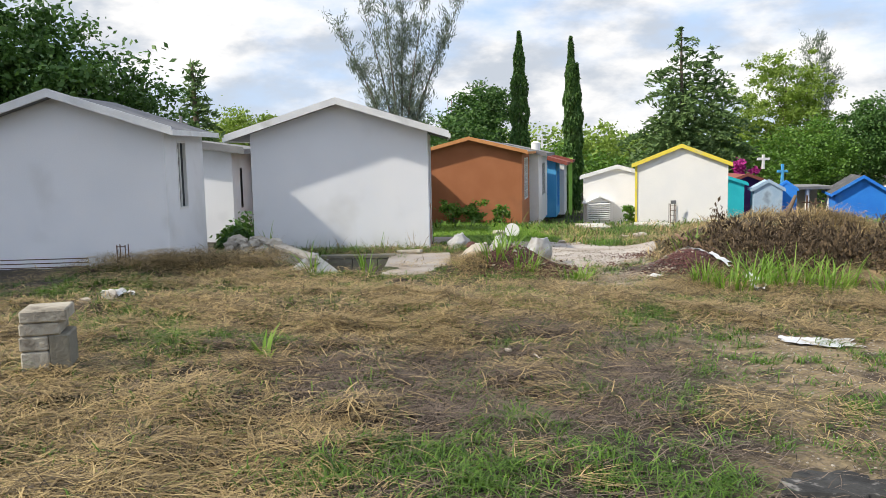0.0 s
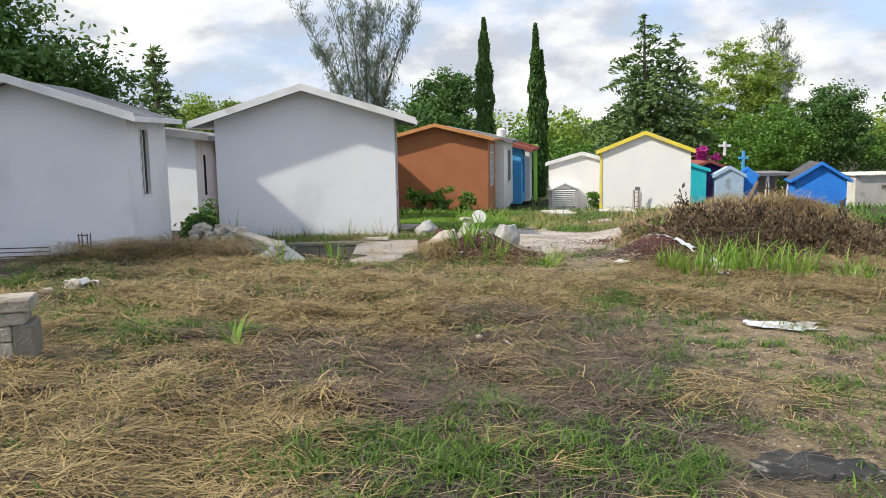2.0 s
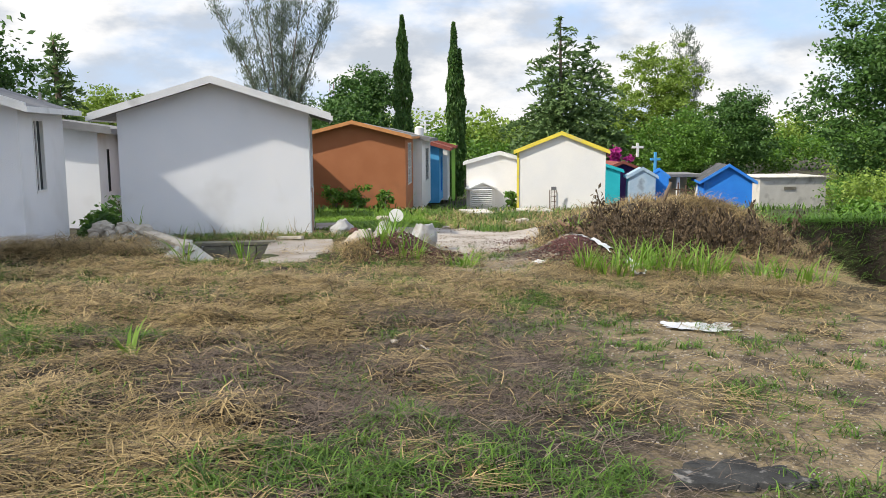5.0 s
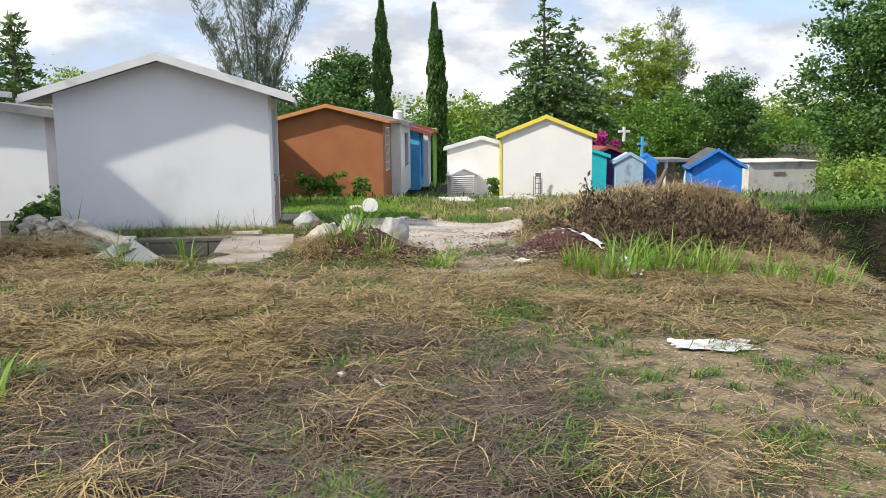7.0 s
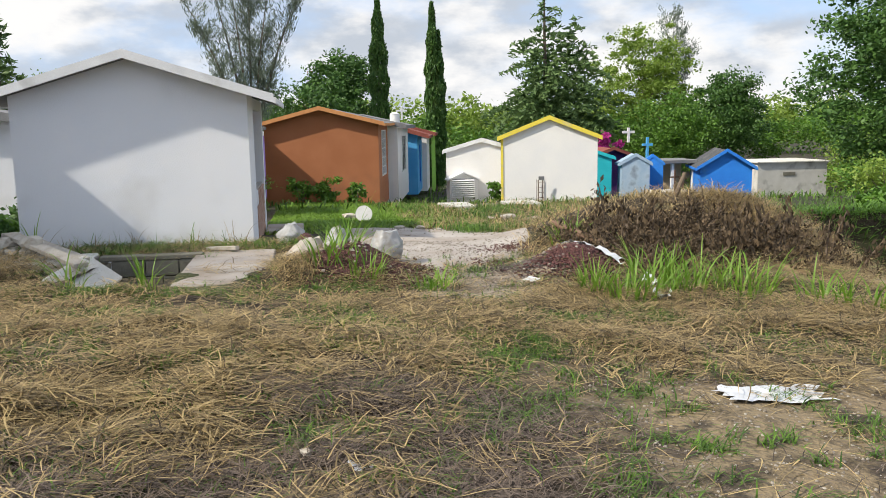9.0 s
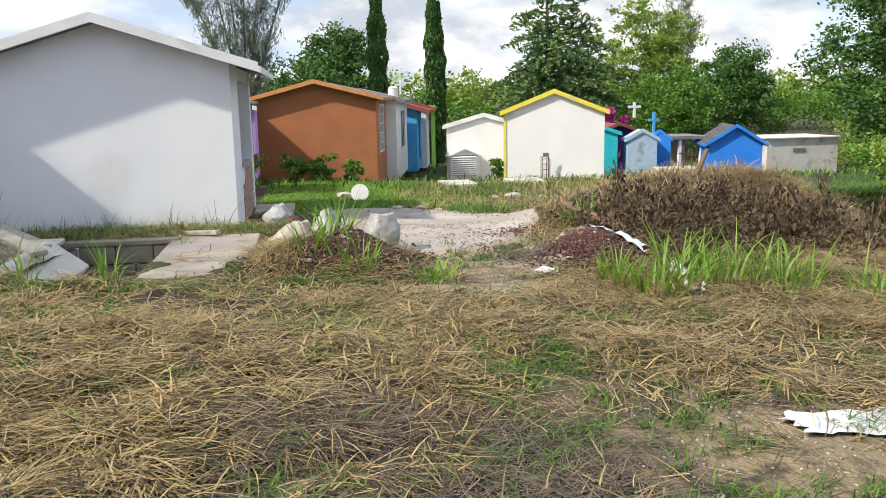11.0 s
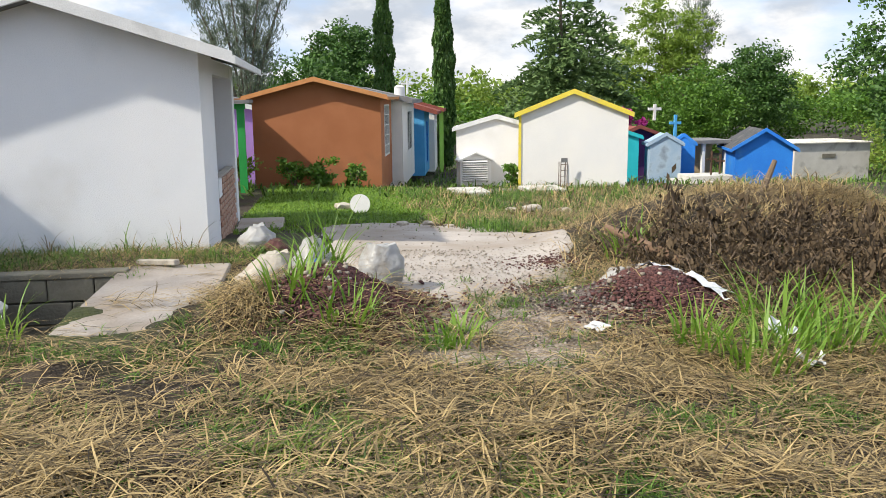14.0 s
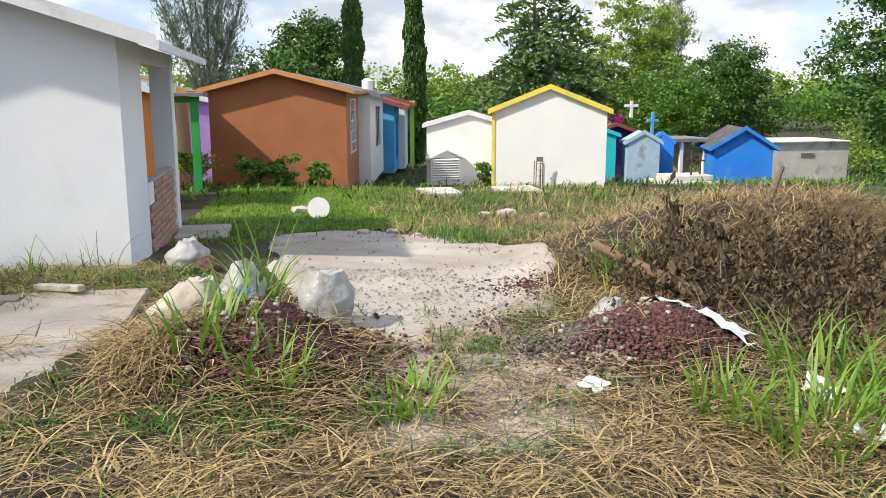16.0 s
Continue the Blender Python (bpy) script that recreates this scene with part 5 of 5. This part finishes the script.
def w_grass(x, y):
    g = np.maximum(green_zone(x, y), 0.26 * patchy(x, y, 2.4, 2.5, 0.0, 0.45))
    return np.maximum(g * (1 - 0.5 * np.clip(track(x, y), 0, 1)), 0.05) * pad_mask(x, y) * slab_mask(x, y) * lava_mask(x, y)


straw("grass", 62000, (-5.5, 5, 2.4, 13.0), w_grass, M_GRASS, (0.05, 0.18), (0.005, 0.011), "patchy short green weeds among straw", 1.2, 3, (0.5, 1.5), 0.0, None, 20, 0.055)
straw("grass", 5000, (0.4, 1.9, 7.8, 9.4), lambda x, y: spot(x, y, 1.1, 8.6, 0.7, 0.7), M_LEAF_LIGHT, (0.03, 0.10), (0.004, 0.008), "low yellow-green weeds beside the path", 1.0, 2, (0.5, 1.5), 0.0)
straw("lawn", 48000, (-0.25, 4.6, 16.5, 30), lambda x, y: np.where(x < 3.6 - 0.12 * (y - 18) * (y < 24) + 0.3 * bumps(x, y, 1.5), 1.0, 0.25) * pad_mask(x, y) * (0.3 + 0.7 * smooth(y, 17.5, 19.5)), M_LAWN, (0.06, 0.18), (0.010, 0.020), "lush green lawn before the brown house", 1.0, 2, (0.7, 1.6), 0.0)
straw("grass", 14000, (3.0, 9, 16.5, 28), lambda x, y: 0.1 + 0.7 * patchy(x, y, 1.0, 1.2, 0.1, 0.6), M_GRASS, (0.10, 0.35), (0.010, 0.018), "green weeds between lawn and graves", 1.0, 2, (0.7, 1.6), 0.0)
straw("grass", 16000, (-22, 40, 24, 60), lambda x, y: np.ones_like(x), M_GRASS, (0.2, 0.5), (0.04, 0.07), "rough green grass among the far tombs", 1.0, 2, (0.7, 1.6), 0.0)
straw("grass", 9000, (7.5, 16, 8.5, 24), lambda x, y: 0.3 + 0.7 * patchy(x, y, 0.9, 3.2, -0.2, 0.4), M_GRASS, (0.12, 0.35), (0.010, 0.018), "green grass round the pit", 1.0, 2, (0.7, 1.6), 0.0)

straw("grass", 7000, (8.0, 14.0, 18.0, 19.3), lambda x, y: np.ones_like(x), M_LEAF, (0.25, 0.6), (0.012, 0.024), "rank green weeds hanging over the pit's edge", 1.0, 3, (0.2, 1.3), 0.0)


def grass_tuft(x, y, r, n, length, label, material=M_REED, width=(0.010, 0.028), upright=0.95):
    a = rng.random(n) * 2 * math.pi
    q = r * np.sqrt(rng.random(n))
    p = np.stack([x + np.cos(a) * q, y + np.sin(a) * q, np.zeros(n)], -1)
    p[:, 2] = ground_z(p[:, 0], p[:, 1]) - 0.01
    lf = upright + 0.6 * rng.random(n)
    v, f = blades(p, a + rng.normal(size=n) * 0.6, length[0] + (length[1] - length[0]) * rng.random(n), width[0] + (width[1] - width[0]) * rng.random(n), lf, 0.4 + 1.2 * rng.random(n), 5)
    return tagged(raw("grass_tuft", v, f, material), label, "grass", kind="stuff")


for x, y, r, n, ln in ((3.3, 10.3, 0.2, 34, (0.2, 0.45)), (3.55, 10.0, 0.25, 40, (0.25, 0.5)), (3.9, 10.25, 0.25, 34, (0.25, 0.6)), (4.35, 10.3, 0.3, 36, (0.25, 0.65)), (4.75, 10.0, 0.3, 30, (0.25, 0.6)), (4.15, 10.8, 0.25, 24, (0.3, 0.65)), (4.95, 10.4, 0.3, 26, (0.25, 0.55)), (5.3, 9.6, 0.35, 30, (0.2, 0.5)), (5.6, 9.2, 0.35, 30, (0.2, 0.45))):
    grass_tuft(x, y, r, int(n * 1.7), ln, "tall bright green grass tuft below the mound")
grass_tuft(1.0, 12.6, 0.12, 46, (0.45, 0.9), "tall fresh green grass growing behind a bag")
grass_tuft(0.75, 11.3, 0.25, 45, (0.2, 0.5), "green grass tuft in red gravel")
grass_tuft(1.1, 10.9, 0.22, 40, (0.2, 0.45), "green grass tuft in red gravel")
grass_tuft(1.75, 10.7, 0.25, 60, (0.1, 0.3), "green grass tuft beside the path")
grass_tuft(-1.35, 6.05, 0.05, 14, (0.18, 0.34), "single broad-leaved green grass tuft", width=(0.02, 0.035))
grass_tuft(-1.75, 10.95, 0.12, 18, (0.3, 0.6), "green grass growing in the open grave")
grass_tuft(-1.05, 10.9, 0.12, 18, (0.25, 0.5), "green grass growing in the open grave")
grass_tuft(3.95, 13.2, 0.2, 40, (0.3, 0.6), "green grass tuft beside the log")
for k in range(13):
    x = -3.1 + 0.22 * k
    grass_tuft(x, 14.45 + 0.1 * math.sin(k * 2.3), 0.16, 16, (0.15, 0.30 + 0.25 * (k % 3 == 0)), "grass tuft along the white wall's foot", M_GRASS if k % 2 else M_HAY, (0.006, 0.012))
grass_tuft(-2.95, 13.9, 0.06, 8, (0.4, 0.75), "tall grass blades before the white wall")

# straw thrown over the gravel heap
p = scatter(600, 0.22, 0.6, 10.8, 12.1, lambda x, y: np.exp(-((x - 0.45) / 0.2) ** 2 - ((y - 11.4) / 0.5) ** 2))
p[:, 2] += 0.07 * rng.random(len(p))
lf = 0.7 * rng.random(len(p))
v, f = blades(p, -1.9 + rng.normal(size=len(p)) * 0.7, 0.12 + 0.26 * rng.random(len(p)), 0.005 + 0.005 * rng.random(len(p)), lf, 1.2 * np.ones(len(p)), 4)
tagged(raw("straw", v, f, M_HAY), "dry straw clump hanging over the gravel heap", "dry grass", kind="stuff")


# ---- gravel ----
def grit(name, n, pts, size, material, label, category, kind="stuff"):
    """Angular little stones, all in one mesh."""
    base = np.array([(1, 0, -0.3), (-0.5, 0.87, -0.3), (-0.5, -0.87, -0.3), (0.5, 0.6, 0.5), (-0.8, 0.1, 0.5), (0.4, -0.7, 0.55)])
    tri = np.array([(0, 2, 1), (3, 4, 5), (0, 1, 3), (1, 4, 3), (1, 2, 4), (2, 5, 4), (2, 0, 5), (0, 3, 5)])
    s = size[0] + (size[1] - size[0]) * rng.random((n, 1, 1)) ** 2
    a = rng.random(n) * 2 * math.pi
    w = base[None] * (0.7 + 0.6 * rng.random((n, 6, 3)))
    x = w[..., 0] * np.cos(a)[:, None] - w[..., 1] * np.sin(a)[:, None]
    y = w[..., 0] * np.sin(a)[:, None] + w[..., 1] * np.cos(a)[:, None]
    v = np.stack([x, y, w[..., 2]], -1) * s + pts[:, None, :]
    f = (tri[None] + 6 * np.arange(n)[:, None, None]).reshape(-1, 3)
    return tagged(raw(name, v.reshape(-1, 3), f, material), label, category, kind=kind)


def pile(cx, cy, rx, ry, n):
    a, q = rng.random(n) * 2 * math.pi, np.abs(rng.normal(size=n)) * 0.5
    x, y = cx + rx * q * np.cos(a), cy + ry * q * np.sin(a)
    return np.stack([x, y, ground_z(x, y) + 0.01 + 0.02 * rng.random(n)], -1)


grit("gravel_heap", 9000, pile(1.12, 11.40, 0.66, 0.85, 9000), (0.009, 0.026), M_LAVA, "heap of dark red volcanic gravel", "gravel")
grit("gravel", 2200, pile(2.95, 11.6, 0.5, 0.75, 2200), (0.007, 0.020), M_GREY_GRAVEL, "grey gravel spread beside the red heap", "gravel")
grit("gravel_heap", 7500, pile(3.45, 11.25, 0.62, 0.75, 7500), (0.009, 0.025), M_LAVA, "heap of dark red volcanic gravel under plastic", "gravel")
grit("gravel", 800, pile(3.2, 13.3, 0.6, 0.5, 800), (0.007, 0.018), M_LAVA, "red volcanic gravel spilled on the pad", "gravel")
grit("gravel", 450, pile(2.8, 12.3, 0.8, 0.7, 450), (0.006, 0.016), M_LAVA, "red volcanic gravel scattered on the path", "gravel")
p = scatter(9000, -1.0, 5.0, 1.8, 14.0, lambda x, y: np.clip(track(x, y), 0.06, 1))
grit("pebbles", len(p), p, (0.004, 0.013), M_PEBBLE, "pale pebbles and grit on the dirt track", "pebbles")
p = scatter(260, 1.0, 3.7, 12.6, 18, lambda x, y: 1 - pad_mask(x, y))
p[:, 2] += 0.035
grit("pebbles", len(p), p, (0.006, 0.02), M_PEBBLE, "grit scattered on the pale pad", "pebbles")
p = scatter(9000, 1.2, 3.3, 9.8, 13.6, lambda x, y: 1 - 0.8 * np.abs((x - 2.2) / 1.1))
grit("pebbles", len(p), p, (0.004, 0.013), M_PEBBLE, "pale grit on the trodden path", "pebbles")
p = scatter(1600, 1.3, 3.6, 12.3, 14.2, lambda x, y: np.ones_like(x))
p[:, 2] += 0.03
grit("pebbles", len(p), p, (0.004, 0.014), M_PEBBLE, "pale grit along the pad's edge", "pebbles")
p = pile(3.3, 11.4, 0.9, 0.9, 50)
grit("pebbles", len(p), p + np.array([0, 0, 0.02]), (0.012, 0.028), M_PEBBLE, "white pebbles among red gravel", "pebbles")
p = pile(1.0, 11.5, 0.9, 0.9, 60)
grit("pebbles", len(p), p + np.array([0, 0, 0.02]), (0.015, 0.03), M_PEBBLE, "white pebbles among red gravel", "pebbles")

# ---- withered brush on the mound ----


n = 1300
p = scatter(n, 3.6, 7.4, 10.8, 13.4, w_brush)
p[:, 2] -= 0.02
head, L, lf, dr = rng.random(n) * 6.28, 0.2 + 0.42 * rng.random(n) ** 1.6, 0.2 + 1.0 * rng.random(n), 0.25 + 1.2 * rng.random(n)
v, f = blades(p, head, L, 0.008 + 0.010 * rng.random(n), lf, dr, 5, 0.0)
tagged(raw("brush", v, f, M_TWIG), "tangle of dry twigs and stems on the mound", "brush", kind="stuff")
k = 30
t = 0.25 + 0.78 * rng.random((n, k))
hx = L[:, None] * (np.sin(lf)[:, None] - np.sin(lf[:, None] - dr[:, None] * t)) / dr[:, None]
hz = L[:, None] * (np.cos(lf[:, None] - dr[:, None] * t) - np.cos(lf)[:, None]) / dr[:, None]
c = np.stack([p[:, :1] + np.cos(head)[:, None] * hx, p[:, 1:2] + np.sin(head)[:, None] * hx, p[:, 2:3] + hz - 0.02], -1).reshape(-1, 3) + rng.normal(size=(n * k, 3)) * 0.022
v, f = leaves(c, 0.052, 0.0, 0.42, np.tile([[0, 0, -0.7]], (len(c), 1)) + rng.normal(size=(len(c), 3)) * 0.4)
tagged(raw("dead_leaves", v, f, M_DEAD), "withered dark brown leaves on cut branches", "brush", kind="stuff")


def dead_stem(x, y, h, lean, n, label):
    t = thing("dead_branch", (x, y, gz(x, y)), label, "branch")
    z = gz(x, y)
    pts = [(x + lean[0] * s, y + lean[1] * s, z - 0.05 + h * s - 0.15 * h * s * s) for s in (0, 0.3, 0.6, 0.85, 1.0)]
    part("stem", tube(bmesh.new(), pts, [0.018, 0.015, 0.012, 0.008, 0.004], 5), M_TWIG, t)
    s = 0.35 + 0.65 * rng.random(n)
    c = np.stack([x + lean[0] * s, y + lean[1] * s, z + h * s - 0.15 * h * s * s - 0.07], -1) + rng.normal(size=(n, 3)) * np.array([0.06, 0.06, 0.06])
    v, f = leaves(c, 0.09, 0.0, 0.4, np.tile([[0, 0, -1.0]], (n, 1)))
    raw("withered_leaves", v, f, M_DEAD, t)


for x, y, h, ln in ((4.75, 12.9, 0.5, (-0.15, 0.1)), (5.0, 13.2, 0.4, (0.2, 0)), (4.4, 12.6, 0.35, (-0.3, 0)), (6.5, 12.3, 0.6, (-0.3, 0.1)), (6.9, 12.5, 0.85, (-0.25, 0)), (7.1, 12.2, 0.8, (0.25, 0)), (6.3, 12.9, 0.4, (0.1, 0)), (5.7, 12.8, 0.35, (0.3, 0)), (7.2, 11.8, 0.6, (0.3, -0.1)), (6.0, 12.0, 0.45, (-0.2, -0.2)), (4.3, 13.2, 0.55, (0.1, 0.05)), (4.6, 13.5, 0.65, (-0.1, 0.0)), (4.15, 12.9, 0.4, (-0.2, 0.1)), (5.3, 12.6, 0.5, (0.15, 0.1)), (4.9, 12.3, 0.45, (-0.25, -0.1)), (5.5, 12.2, 0.4, (0.3, -0.1)), (6.2, 11.9, 0.55, (0.2, 0.1)), (5.8, 11.6, 0.5, (-0.3, 0.0)), (5.2, 11.5, 0.4, (0.25, -0.1)), (6.6, 11.5, 0.7, (0.1, 0.1))):
    dead_stem(x, y, h, ln, 60, "withered cut branch with hanging brown leaves")

# ---- bushes and plants ----


def bush(x, y, r, h, leaf, label, n=700, size=0.12, name="bush"):
    z = gz(x, y)
    t = thing(name, (x, y, z), label, "bush")
    bm = bmesh.new()
    for k in range(5):
        a = k * 1.3
        tube(bm, [(x, y, z - 0.05), (x + 0.5 * r * math.cos(a), y + 0.5 * r * math.sin(a), z + h * 0.7)], [0.02, 0.008], 5)
    part("stems", bm, M_BARK, t)
    v, f = clumps_in(x, y, z + h * 0.55, r, r, h * 0.45, 16, n // 16, r * 0.22, size)
    raw("foliage", v, f, leaf, t)


for x, y, r, h in ((0.35, 28.5, 0.42, 0.85), (1.15, 28.4, 0.45, 0.75), (2.0, 28.3, 0.35, 0.75)):
    bush(x, y, r, h, M_LEAF, "small leafy green bush against the brown wall")
bush(-3.72, 14.6, 0.28, 0.42, M_LEAF_DARK, "dark weeds between the white houses")
bush(-3.85, 15.2, 0.3, 0.45, M_LEAF, "green weeds between the white houses")
bush(-3.9, 17.5, 0.5, 0.9, M_LEAF_DARK, "dark weeds between the white houses")
bush(-1.1, 28.2, 0.4, 1.0, M_LEAF_LIGHT, "yellowish shrub beside the brown house")
bush(6.45, 28.4, 0.22, 0.9, M_LEAF, "thin shrub beside the yellow corner")
bush(15.80, 42.5, 0.85, 3.02, M_BLOSSOM, "bougainvillea in magenta blossom behind the tombs", 2600, 0.18, "bougainvillea")
for x, y, r, h, lf in ((17.5, 22.5, 1.2, 0.7, M_LEAF_LIGHT), (14.2, 20.3, 0.7, 0.35, M_LEAF), (18.5, 26.0, 1.3, 1.1, M_LEAF_LIGHT), (20.5, 30.0, 1.5, 1.2, M_LEAF)):
    bush(x, y, r, h, lf, "low yellow-green bush beyond the pit", 1500, 0.14)


def banana(x, y, h):
    z = gz(x, y)
    t = thing("banana_plant", (x, y, z), "young banana plant with broad green leaves", "plant")
    part("stalk", tube(bmesh.new(), [(x, y, z - 0.1), (x, y, z + h * 0.5)], [0.07, 0.05], 7), M_REED, t)
    for k in range(6):
        a, n = k * 1.05, 1
        v, f = blades(np.array([[x, y, z + h * 0.45]]), np.array([a]), np.array([h * 0.8]), np.array([0.24]), np.array([1.25]), np.array([1.5]), 8)
        raw("leaf", v, f, M_REED, t)


banana(10.6, 17.0, 1.6)

# ---- bricks of the porch parapet ----
brick_me = bpy.data.meshes.new("brick")
bm = box(bmesh.new(), (0, 0, 0), (0.03, 0.225, 0.062), bevel=0.004)
bm.to_mesh(brick_me)
bm.free()
brick_me.materials.append(M_BRICK)
for r in range(13):
    yy = 15.91 + (0.12 if r % 2 else 0.0)
    while yy + 0.225 < 18.115:
        z = -0.50 + r * 0.074
        if not (yy < 16.25 and z > 0.18):
            o = new("brick", brick_me)
            o.location = (-0.266 + 0.006 * rng.random(), yy, z)
            o.parent = para
        yy += 0.237
